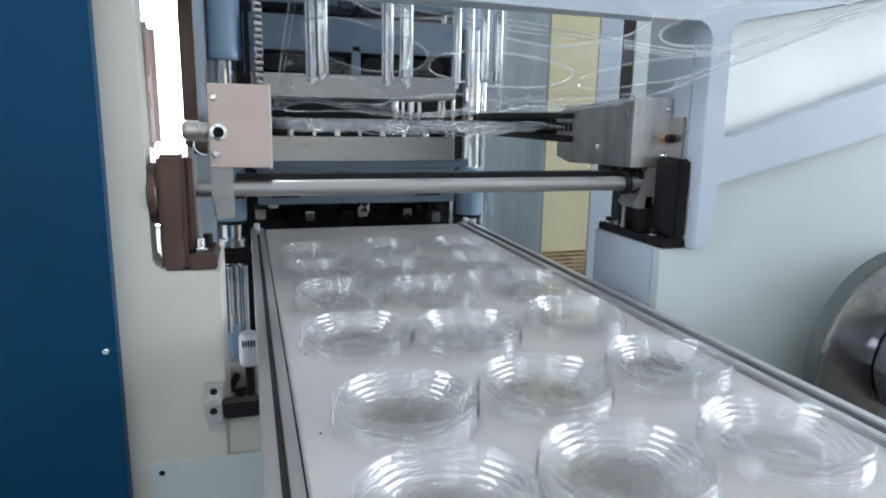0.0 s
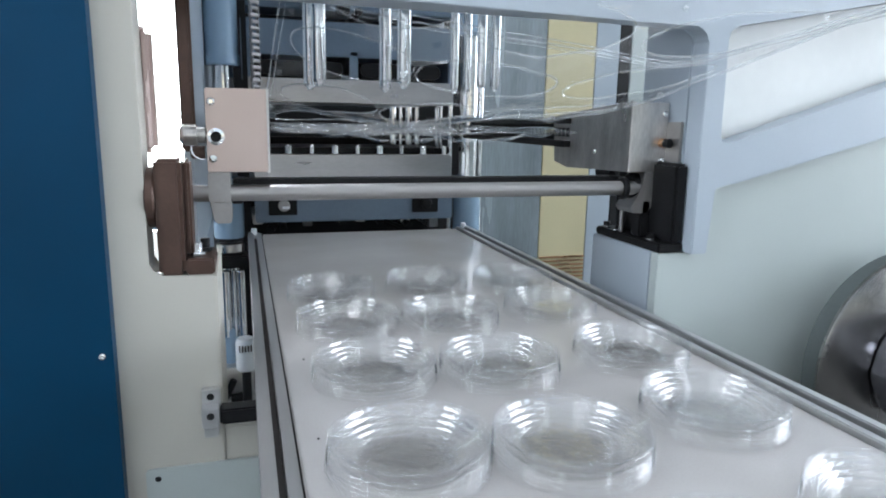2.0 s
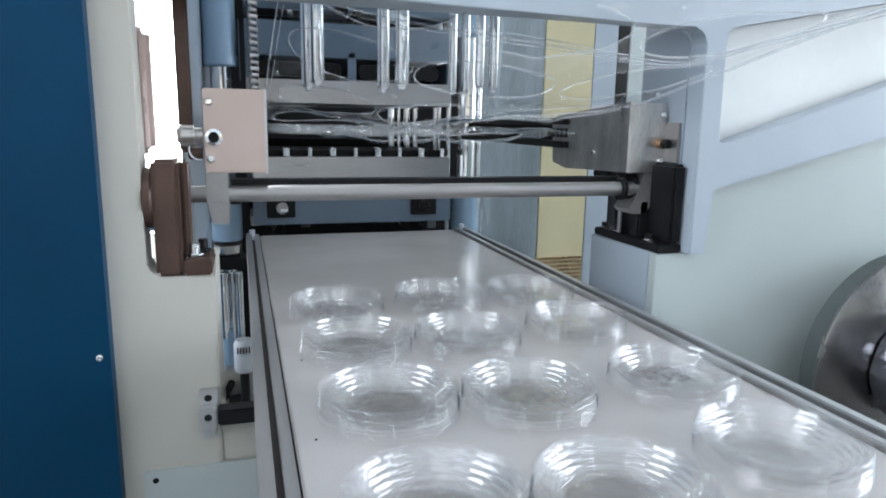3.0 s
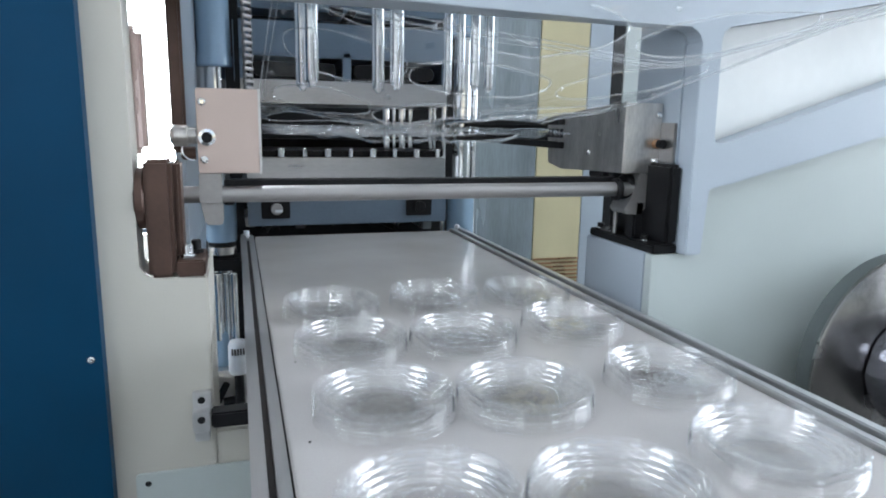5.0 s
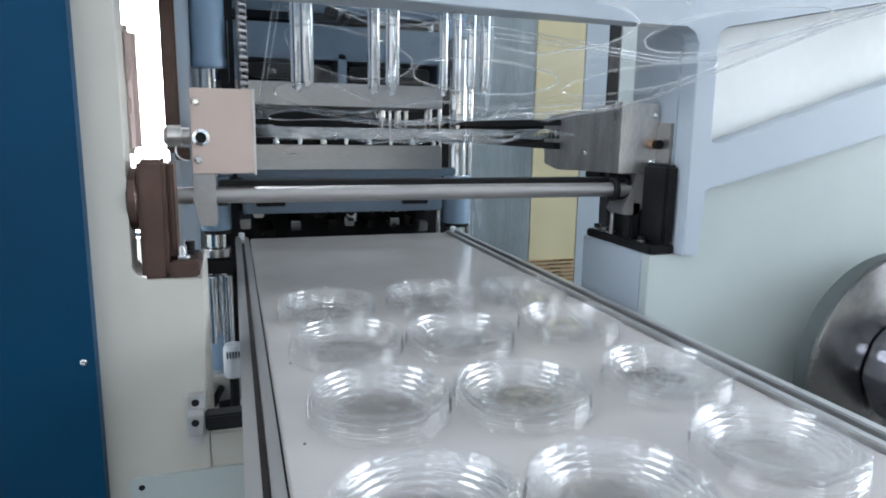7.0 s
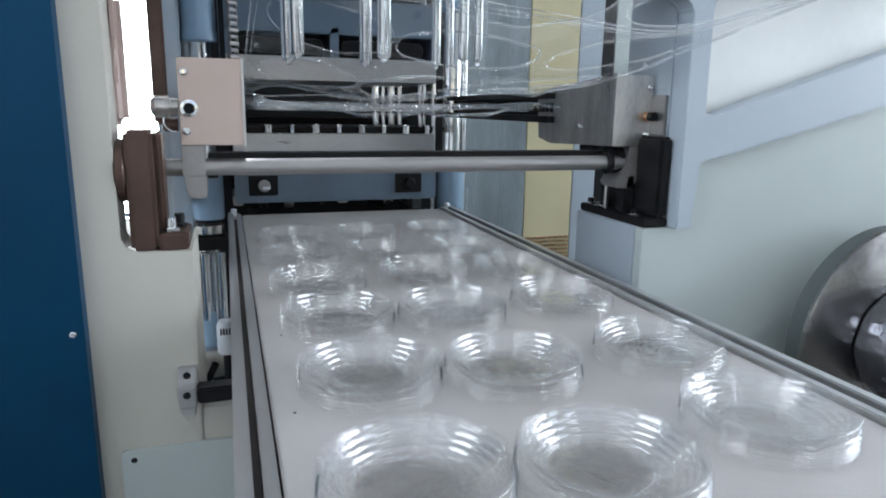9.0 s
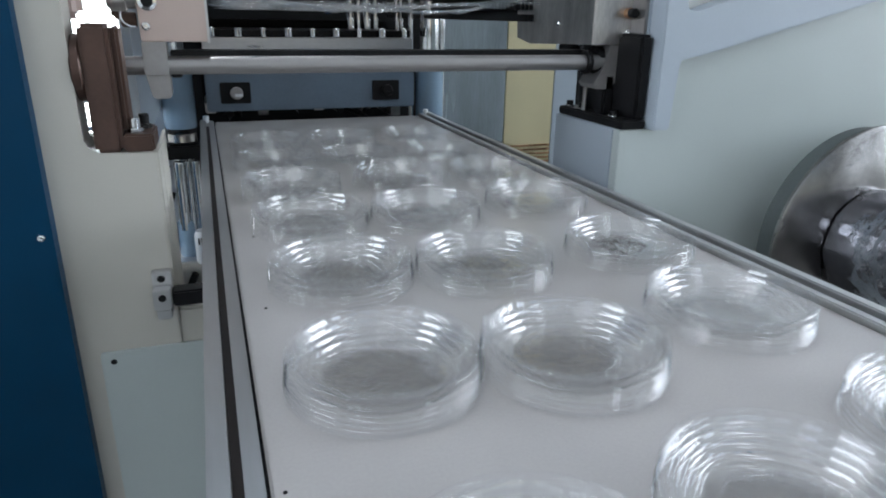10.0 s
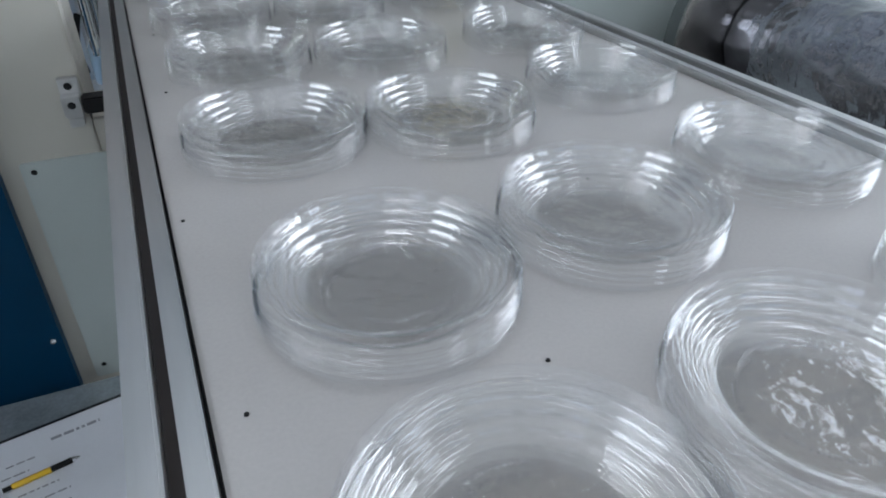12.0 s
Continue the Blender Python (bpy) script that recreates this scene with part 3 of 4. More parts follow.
        for z0, z1 in ((0.247, 0.257), (0.208, 0.219)):
            box(bm, x - 0.012, x + 0.028, y + 0.18, 1.75, Z + z0, Z + z1, 0.0008)
        box(bm, x + 0.012, x + 0.020, y + 0.18, 1.75, Z + 0.2192, Z + 0.2468, 0.0005)
        part("rail", bm, BLACK, r)
        me = None
        for k in range(60):
            yy = y + 0.19 + k * 0.0155
            for zz in (Z + 0.233,):
                if me is None:
                    bm = bmesh.new()
                    box(bm, -0.006, 0.006, -0.0055, 0.0055, -0.0075, 0.0075, 0.001)
                    link = part("chain_link", bm, BLACK, r)
                    me = link.data
                else:
                    link = new("chain_link", me)
                    link.parent = r
                link.location = (x + 0.004, yy, zz)


clamps()


def latch():
    e = empty("door_latch", label="brown painted latch post in the column cut-out", category="latch")
    bm = bmesh.new()
    box(bm, -0.148, -0.126, YF + 0.052, YF + 0.08, Z + 0.205, Z + 0.345, 0.008, 3)
    part("post", bm, WARM, e)
    bm = bmesh.new()
    box(bm, -0.1355, -0.128, YF + 0.044, YF + 0.0518, Z + 0.295, Z + 0.336, 0.002)
    part("keeper", bm, WARM, e)
    for z in (0.25, 0.285):
        bm = bmesh.new()
        box(bm, -0.1355, -0.131, YF + 0.047, YF + 0.0518, Z + z, Z + z + 0.018, 0.001)
        part("hinge_leaf", bm, WARM, e)


def hanging_chain():
    e = empty("roller_chain", label="bright steel roller chain hanging beside the press column", category="chain")
    me = None
    for k in range(34):
        z = Z + 0.298 + k * 0.0128
        if me is None:
            bm = bmesh.new()
            box(bm, -0.010, -0.0075, -0.005, 0.005, -0.0062, 0.0062, 0.001)
            box(bm, 0.0075, 0.010, -0.005, 0.005, -0.0062, 0.0062, 0.001)
            rod(bm, (-0.0115, 0, 0), (0.0115, 0, 0), 0.0042, 12)
            ob = part("chain_link", bm, CLAMP, e)
            me = ob.data
        else:
            ob = new("chain_link", me)
            ob.parent = e
        ob.location = (-0.002, 1.30, z)
        ob.rotation_euler = (0, 0, radians(35 + 12 * (k % 2)))
    bm = bmesh.new()
    box(bm, -0.028, -0.018, 1.295, 1.32, Z + 0.29, Z + 0.74, 0.002)
    part("guard", bm, RUBBER, e)


latch()
hanging_chain()


# ---- press behind ----
YP = 1.42


def press():
    p = empty("press_frame", label="grey-blue forming press with chrome columns and dark fittings", category="press")
    for x in (-0.07, 0.503):
        bm = bmesh.new()
        rod(bm, (x, YP, 0.25), (x, YP, 2.1), 0.0225, 32)
        part("column", bm, CHROME, p, "chrome guide column")
    for x, z0, z1 in ((-0.07, 0.358, 1.2), (0.503, 0.45, 1.2)):
        bm = bmesh.new()
        lathe(bm, [(0.0235, z0), (0.035, z0), (0.038, z0 + 0.004), (0.038, z0 + 0.022), (0.0355, z0 + 0.026), (0.0355, z1)], pose(x, YP, Z), 36)
        part("upper_sleeve", bm, SLEEVE, p, "glossy grey-blue upper sleeve")
    # upper platen
    bm = bmesh.new()
    box(bm, -0.02, 0.45, YP - 0.04, YP + 0.30, Z + 0.285, Z + 0.335, 0.003)
    part("upper_plate", bm, STEEL, p)
    bm = bmesh.new()
    for u0, u1 in ((-0.03, -0.01), (0.205, 0.225), (0.44, 0.46)):
        box(bm, u0, u1, YP - 0.03, YP + 0.1, Z + 0.3355, Z + 0.40, 0.002)
    box(bm, -0.03, 0.46, YP - 0.03, YP + 0.12, Z + 0.385, Z + 0.46, 0.003)
    part("upper_beam", bm, GREY_BLUE, p, "grey-blue upper beam with dark slots")
    bm = bmesh.new()
    box(bm, -0.03, 0.46, YP + 0.121, YP + 0.15, Z + 0.336, Z + 0.75, 0.002)
    part("back_plate", bm, BLACK, p)
    for x0, x1, z0 in ((0.01, 0.19, 0.465), (0.23, 0.42, 0.465)):
        bm = bmesh.new()
        prism(bm, rounded(x0, Z + 0.342, x1, Z + 0.374, 0.015), front_at(YP - 0.02), 0.012, 0.001)
        part("slot_plate", bm, BLACK, p)
    bm = bmesh.new()
    box(bm, -0.02, 0.45, YP - 0.02, YP + 0.10, Z + 0.485, Z + 0.56, 0.003)
    part("head_beam", bm, GREY_BLUE, p)
    rnd = random.Random(11)
    for k in range(34):
        x, z = rnd.uniform(-0.01, 0.44), rnd.uniform(0.47, 0.72)
        bm = bmesh.new()
        if k % 3:
            rod(bm, (x, YP - 0.03 - rnd.uniform(0, 0.03), Z + z), (x + rnd.uniform(-0.03, 0.03), YP + 0.02, Z + z + rnd.uniform(-0.02, 0.03)), rnd.uniform(0.005, 0.014), 14)
        else:
            box(bm, x - 0.014, x + 0.014, YP - 0.05, YP - 0.021, Z + z - 0.01, Z + z + 0.012, 0.003)
        part("fitting", bm, (BLACK, STEEL, RUBBER, CHROME, BLACK)[k % 5], p)
    # slim chrome posts between the plates
    for x, r in ((0.341, 0.009), (0.361, 0.0045), (0.382, 0.009), (0.404, 0.006), (0.459, 0.0055), (0.470, 0.004)):
        bm = bmesh.new()
        rod(bm, (x, YP + 0.13, Z + 0.02), (x, YP + 0.13, Z + (0.2848 if x < 0.45 else 0.6)), r, 20)
        part("guide_post", bm, CHROME, p, "slim chrome guide post")
    for x, r in ((0.456, 0.006), (0.535, 0.006)):
        bm = bmesh.new()
        rod(bm, (x, YP, 0.3), (x, YP, Z + 0.6), r, 20)
        part("guide_post", bm, CHROME, p, "slim chrome guide post")
    # dark machinery under the platen, seen above the belt's end
    bm = bmesh.new()
    box(bm, -0.02, 0.46, YP + 0.24, YP + 0.27, 0.3, Z + 0.2, 0.002)
    part("rear_plate", bm, RUBBER, p)
    for k in range(30):
        x, z = rnd.uniform(-0.01, 0.44), rnd.uniform(-0.02, 0.06)
        bm = bmesh.new()
        if k % 2:
            rod(bm, (x, YP + 0.06, Z + z), (x + rnd.uniform(-0.03, 0.03), YP + 0.24, Z + z + rnd.uniform(-0.01, 0.01)), rnd.uniform(0.004, 0.012), 12)
        else:
            box(bm, x - 0.012, x + 0.012, YP + 0.08, YP + 0.239, Z + z - 0.012, Z + z + 0.012, 0.002)
        part("under_fitting", bm, (BLACK, BLACK, STEEL, RUBBER, CHROME, RUBBER)[k % 6], p)
    # lower fittings of the left column
    bm = bmesh.new()
    lathe(bm, [(0.0235, -0.052), (0.030, -0.052), (0.030, -0.0345), (0.0235, -0.0345)], pose(-0.07, YP - 0.012, Z), 32)
    part("column_ring", bm, BRUSHED, p)
    bm = bmesh.new()
    box(bm, -0.112, -0.030, YP - 0.035, YP + 0.03, Z - 0.090, Z - 0.062, 0.003)
    box(bm, -0.10, -0.04, YP - 0.03, YP + 0.03, Z - 0.062, Z - 0.0525, 0.003)
    part("column_clamp", bm, BLACK, p)
    return p


def column_foot():
    """Collar, foot and motor cap at the lower end of the left press column."""
    e = empty("column_foot", label="pale blue collar and metal foot under the press column", category="column foot")
    y, x = 1.38, -0.078
    for dx, r in ((-0.004, 0.0115), (0.030, 0.0095), (0.014, 0.006)):
        bm = bmesh.new()
        rod(bm, (x + dx, y - 0.012, Z - 0.245), (x + dx, y - 0.012, Z - 0.09), r)
        part("tie_rod", bm, CHROME, e)
    bm = bmesh.new()
    lathe(bm, [(0.0, -0.331), (0.021, -0.331), (0.023, -0.327), (0.023, -0.254), (0.020, -0.249), (0.0, -0.249)], pose(x, y, Z), 32)
    part("collar", bm, SLEEVE, e).location.z = 0.024
    bm = bmesh.new()
    box(bm, x - 0.040, x + 0.035, y - 0.05, y + 0.03, Z - 0.348, Z - 0.3312, 0.003)
    box(bm, x - 0.040, x - 0.024, y - 0.05, y + 0.03, Z - 0.425, Z - 0.3482, 0.002)
    box(bm, x - 0.0238, x + 0.06, y - 0.05, y + 0.03, Z - 0.440, Z - 0.418, 0.002)
    box(bm, x - 0.0238, x + 0.05, y + 0.01, y + 0.03, Z - 0.418, Z - 0.3482, 0.001)
    part("foot", bm, ALU, e).location.z = 0.024
    bm = bmesh.new()
    rod(bm, (x - 0.015, y - 0.03, Z - 0.41), (x + 0.006, y - 0.035, Z - 0.365), 0.008)
    rod(bm, (x - 0.002, y - 0.03, Z - 0.412), (x + 0.03, y - 0.03, Z - 0.408), 0.010)
    part("lever", bm, RUBBER, e).location.z = 0.024
    bm = bmesh.new()
    lathe(bm, [(0, -0.299), (0.018, -0.299), (0.021, -0.294), (0.021, -0.236), (0.017, -0.226), (0, -0.226)], pose(-0.044, y - 0.085, Z), 32)
    part("motor_cap", bm, PLASTIC_W, e, "white plastic motor cap with vents")
    for k in range(5):
        bm = bmesh.new()
        box(bm, -0.0575 + k * 0.006, -0.0548 + k * 0.006, y - 0.1065, y - 0.104, Z - 0.252, Z - 0.238, 0)
        part("vent", bm, RUBBER, e)
    bm = bmesh.new()
    rod(bm, (-0.044, y - 0.07, Z - 0.44), (-0.044, y - 0.07, Z - 0.2992), 0.010)
    part("stem", bm, RUBBER, e)
    for k, (dx, z0, z1) in enumerate(((-0.118, -0.22, -0.10), (-0.113, -0.28, -0.16), (-0.120, -0.16, -0.06))):
        curve_tube("cable", [(dx, y, Z + z0), (dx - 0.012, y - 0.03, Z + (z0 + z1) / 2), (dx + 0.012, y, Z + z1)], 0.007, RUBBER, e)
    bm = bmesh.new()
    box(bm, -0.20, 0.10, y - 0.08, y + 0.20, 0.0, Z - 0.4162, 0.004)
    part("plinth", bm, BLACK, e)


press()
column_foot()


def platen():
    e = empty("lower_platen", label="lower press platen above a grey-blue beam with two black switches", category="press platen")
    bm = bmesh.new()
    box(bm, -0.01, 0.442, YP - 0.06, YP + 0.22, Z + 0.112, Z + 0.166, 0.002)
    part("plate", bm, STEEL, e)
    bm = bmesh.new()
    box(bm, -0.02, 0.452, YP - 0.055, YP + 0.20, Z + 0.094, Z + 0.1115, 0.002)
    part("spacer_plate", bm, GREY_BLUE, e)
    bm = bmesh.new()
    box(bm, -0.012, 0.447, YP - 0.058, YP - 0.03, Z + 0.014, Z + 0.0935, 0.003)
    part("beam", bm, GREY_BLUE, e, "grey-blue beam")
    for k in range(9):
        x = 0.012 + k * 0.052
        bm = bmesh.new()
        rod(bm, (x, YP - 0.04, Z + 0.1662), (x, YP - 0.04, Z + 0.186), 0.009 if k % 2 else 0.006, 16)
        part("die_post", bm, CHROME, e)
    bm = bmesh.new()
    box(bm, 0.005, 0.43, YP - 0.03, YP + 0.18, Z + 0.1662, Z + 0.181, 0.002)
    part("die_block", bm, BLACK, e)
    for x in (0.048, 0.378):
        bm = bmesh.new()
        prism(bm, rounded(x - 0.031, Z + 0.031, x + 0.031, Z + 0.075, 0.003), front_at(YP - 0.058), 0.005, 0.001)
        s = part("switch_plate", bm, RUBBER, e)
        bm = bmesh.new()
        rod(bm, (x + 0.002, YP - 0.063, Z + 0.053), (x + 0.002, YP - 0.072, Z + 0.053), 0.013)
        part("switch_knob", bm, CLAMP if x < 0.1 else BLACK, s)
        bm = bmesh.new()
        box(bm, x - 0.002, x + 0.014, YP - 0.0745, YP - 0.0722, Z + 0.046, Z + 0.052, 0.0005)
        part("pointer", bm, PLASTIC_W if x < 0.1 else RUBBER, s)
    for x in (-0.07, 0.503):
        bm = bmesh.new()
        lathe(bm, [(0.0235, -0.025), (0.033, -0.025), (0.034, -0.02), (0.034, 0.09), (0.031, 0.094), (0.0235, 0.094)], pose(x, YP, Z), 36)
        part("sleeve", bm, SLEEVE, e, "glossy grey-blue sliding sleeve")
        bm = bmesh.new()
        lathe(bm, [(0.0235, -0.034), (0.031, -0.034), (0.031, -0.0252), (0.0235, -0.0252)], pose(x, YP, Z), 36)
        part("wiper_ring", bm, RUBBER, e)
        bm = bmesh.new()
        box(bm, min(x, x + 0.04 * (1 if x < 0 else -1)), max(x, x + 0.04 * (1 if x < 0 else -1)), YP - 0.02, YP + 0.02, Z + 0.0945, Z + 0.111, 0.002)
        part("arm", bm, GREY_BLUE, e)
    return e


PLATEN = platen()


def interior():
    i = empty("machine_interior", label="grey steel, yellow and pale panels inside the machine", category="machine panel")
    for x0, x1, mat, nm in ((0.545, 0.72, GALV, "steel_sheet"), (0.722, 0.86, YELLOW, "yellow_panel"), (0.862, 0.93, PALE, "pale_panel"), (0.932, 0.965, BLACK, "door_seal"), (0.967, 1.03, WHITE, "white_strip"), (1.032, 1.9, GALV, "side_sheet")):
        bm = bmesh.new()
        box(bm, x0, x1, 1.45, 1.465, 0.2, 2.2, 0.001)
        part(nm, bm, mat, i)
    # enclosure: inner left side, and a black back sheet added to darken the interior
    bm = bmesh.new()
    box(bm, -0.120, -0.106, 0.95, 2.3, Z + 0.02, 2.25, 0.001)
    box(bm, -0.135, -0.106, 1.45, 2.3, 0.05, Z + 0.02, 0.001)
    part("inner_side", bm, PALE, i)
    bm = bmesh.new()
    box(bm, -0.120, 1.9, 2.301, 2.32, 0.05, 1.75, 0.001)
    part("darkening_sheet", bm, RUBBER, i)
    for k in range(9):
        bm = bmesh.new()
        z = Z - 0.11 - k * 0.011
        box(bm, 0.725, 0.858, 1.444, 1.4498, z - 0.003, z + 0.002, 0.001)
        part("vent_slat", bm, COPPER, i, "warm-tinted vent slat")


interior()


def scrap_roll():
    e = empty("scrap_roll", label="wide roll of crumpled clear scrap film on a steel flange", category="film roll")
    cx, cz, y0 = 0.91, Z - 0.099, 0.55
    bm = bmesh.new()
    m = along((cx, y0, cz), (cx, 0, cz))
    lathe(bm, [(0, 0), (0.171, 0), (0.175, 0.002), (0.175, 0.006), (0.172, 0.008), (0.03, 0.008)], m, 96)
    part("flange", bm, WORN, e, "worn steel flange disc")
    # added drum: its dark colour imitates the flange's shadow on the panel
    bm = bmesh.new()
    lathe(bm, [(0.166, -0.0005), (0.168, -0.002), (0.168, -0.028), (0.165, -0.031), (0.06, -0.031), (0.058, -0.0815), (0.0, -0.0815)], m, 96)
    part("shade_drum", bm, FLANGE_SHADE, e, "dark grey-green drum standing in for the soft shadow of the flange")
    bm = bmesh.new()
    prof = [(0.065, 0.0085), (0.080, 0.011), (0.085, 0.024)]
    rnd = random.Random(5)
    for k in range(100):
        prof.append((0.0865 + rnd.uniform(-0.0003, 0.0003), 0.03 + k * 0.004))
    prof += [(0.06, 0.43), (0, 0.43)]
    lathe(bm, prof, m, 150)
    for v in bm.verts:
        d = v.co - Vector((cx, v.co.y, cz))
        if d.length > 0.05:
            q = Vector((v.co.x, v.co.y * 0.6, v.co.z))
            ridge = 1 - abs(noise.noise(q * 42)) * 2
            v.co += d.normalized() * (0.0035 * noise.noise(v.co * 24) + 0.0011 * ridge ** 3 + 0.0007 * noise.noise(q * 130))
    part("wound_film", bm, ROLL, e, "crumpled clear film wound tight")
    bm = bmesh.new()
    rod(bm, (cx, 0.632, cz), (cx, 0.10, cz), 0.02)
    part("spindle", bm, STEEL, e)


scrap_roll()


def clipboard():
    """Sheets and a pen on a clipboard that lies on a low grey shelf."""
    zt = Z - 0.45
    sh = empty("low_shelf", label="low grey sheet-metal shelf beside the conveyor", category="shelf")
    bm = bmesh.new()
    box(bm, -0.60, -0.052, -0.05, 0.565, zt - 0.016, zt - 0.004, 0.002)
    part("top", bm, GALV, sh)
    for x in (-0.58, -0.072):
        for y in (-0.03, 0.54):
            bm = bmesh.new()
            box(bm, x - 0.012, x + 0.012, y - 0.012, y + 0.012, 0, zt - 0.0162, 0.002)
            part("leg", bm, GALV, sh)
    m = pose(-0.165, 0.385, zt, 0, 0, 11)
    c = empty("clipboard", label="black clipboard with loose printed white sheets", category="clipboard")
    c.matrix_world = m
    bm = bmesh.new()
    box(bm, -0.115, 0.115, -0.16, 0.125, -0.0038, 0.0, 0.001)
    part("board", bm, RUBBER, c)
    for k in range(3):
        bm = bmesh.new()
        box(bm, -0.105 + 0.002 * k, 0.105 + 0.001 * k, -0.155, 0.118 - 0.002 * k, 0.0004 + 0.0007 * k, 0.0009 + 0.0007 * k, 0)
        part("sheet", bm, PAPER, c)
    rnd = random.Random(2)
    for k in range(11):
        v = 0.088 - k * 0.017
        x0 = -0.015 if k == 0 else -0.085 + rnd.uniform(0, 0.03)
        x1 = 0.040 if k == 0 else x0 + rnd.uniform(0.02, 0.06)
        bm = bmesh.new()
        x = x0
        while x < x1:
            wd = rnd.uniform(0.003, 0.012)
            box(bm, x, min(x + wd, x1), v, v + (0.0045 if k == 0 else 0.0022), 0.0024, 0.0026, 0)
            x += wd + 0.0025
        part("print_line", bm, INK, c)
    bm = bmesh.new()
    box(bm, -0.118, -0.095, -0.055, 0.02, 0.0024, 0.0105, 0.002)
    part("clip", bm, CHROME, c)
    p = empty("pen", label="yellow ballpoint pen with a black grip", category="pen")
    p.matrix_world = m @ pose(-0.022, 0.038, 0.0060, 0, 0, 2) @ Matrix.Diagonal((0.66, 0.75, 0.75, 1))
    for x0, x1, r, mat, nm in ((-0.060, 0.000, 0.0048, PEN_Y, "barrel"), (0.0001, 0.034, 0.0047, RUBBER, "grip"), (-0.074, -0.0601, 0.0035, RUBBER, "cap")):
        bm = bmesh.new()
        rod(bm, (x0, 0, 0), (x1, 0, 0), r, 16)
        part(nm, bm, mat, p)
    bm = bmesh.new()
    lathe(bm, [(0.0045, 0), (0.0012, 0.012), (0, 0.0135)], along((0.0341, 0, 0), (1, 0, 0)), 14)
    part("tip", bm, CHROME, p)


clipboard()


# ---- film web ----
XC, ROWGAP, PITCH = (0.0785, 0.206, 0.343), 0.156, 0.328
YROW = 0.86
LID_R, LID_H = 0.0618, 0.018


def sheet_with_holes(name, rows, x0, x1, y0, y1, r, material, parent):
    """A thin sheet in z = 0 with round holes at (x, y), cut as cells of a grid round each hole."""
    bm = bmesh.new()
    xs = [x0] + [(a + b) / 2 for a, b in zip(XC, XC[1:])] + [x1]
    ys = [y0] + [(a + b) / 2 for a, b in zip(rows, rows[1:])] + [y1]
    n = 48
    for j, cy in enumerate(rows):
        for i, cx in enumerate(XC):
            a0, a1, b0, b1 = xs[i], xs[i + 1], ys[j], ys[j + 1]
            inner, outer = [], []
            for k in range(n):
                t = 2 * math.pi * k / n
                c, s = math.cos(t), math.sin(t)
                inner.append(bm.verts.new((cx + r * c, cy + r * s, 0)))
                lim = [((a1 - cx) if c > 0 else (a0 - cx)) / c if abs(c) > 1e-9 else 9, ((b1 - cy) if s > 0 else (b0 - cy)) / s if abs(s) > 1e-9 else 9]
                d = min(lim)
                outer.append(bm.verts.new((cx + d * c, cy + d * s, 0)))
            low = [bm.verts.new(v.co + Vector((0, 0, -0.003))) for v in inner]
            for k in range(n):
                q = (k + 1) % n
                bm.faces.new((inner[k], outer[k], outer[q], inner[q]))
                bm.faces.new((low[k], inner[k], inner[q], low[q]))
    bmesh.ops.remove_doubles(bm, verts=bm.verts, dist=0.0004)
    return part(name, bm, material, parent)


ZW = Z + 0.238


def web():
    w = empty("film_web", 0, 0, ZW, label="clear plastic film web with rows of punched round holes", category="plastic film")
    rows = sorted([YROW + PITCH * k + d for k in range(0, 4) for d in (0, ROWGAP)])
    s = sheet_with_holes("flat_web", rows, 0.0, 0.462, YROW - 0.08, rows[-1] + 0.08, LID_R + 0.0005, FILM, w)
    # the punched film sags between its rails and is creased along the punched edge
    def sag(p):
        u = p.x / 0.462
        near = max(0.0, 1 - (p.y - (YROW - 0.08)) / 0.16)
        return -0.011 * math.sin(math.pi * u) + 0.005 * noise.noise(p * 14) + near * (0.010 * noise.noise(p * 31) - 0.010 * math.sin(math.pi * u))

    for v in s.data.vertices:
        v.co.z += sag(v.co)
    for y in rows:
        for x in XC:
            ring = [Vector((x + LID_R * math.cos(2 * math.pi * k / 24), y + LID_R * math.sin(2 * math.pi * k / 24), 0)) for k in range(25)]
            curve_tube("hole_rim", [p + Vector((0, 0, sag(p))) for p in ring], 0.0009, TUBE, w, order=3)
    for x in (0.002, 0.460):
        edge = [Vector((x, YROW - 0.08 + k * 0.05, 0)) for k in range(26)]
        curve_tube("film_edge", [p + Vector((0, 0, sag(p))) for p in edge], 0.0012, TUBE, w, order=3)
    return w


WEB = web()


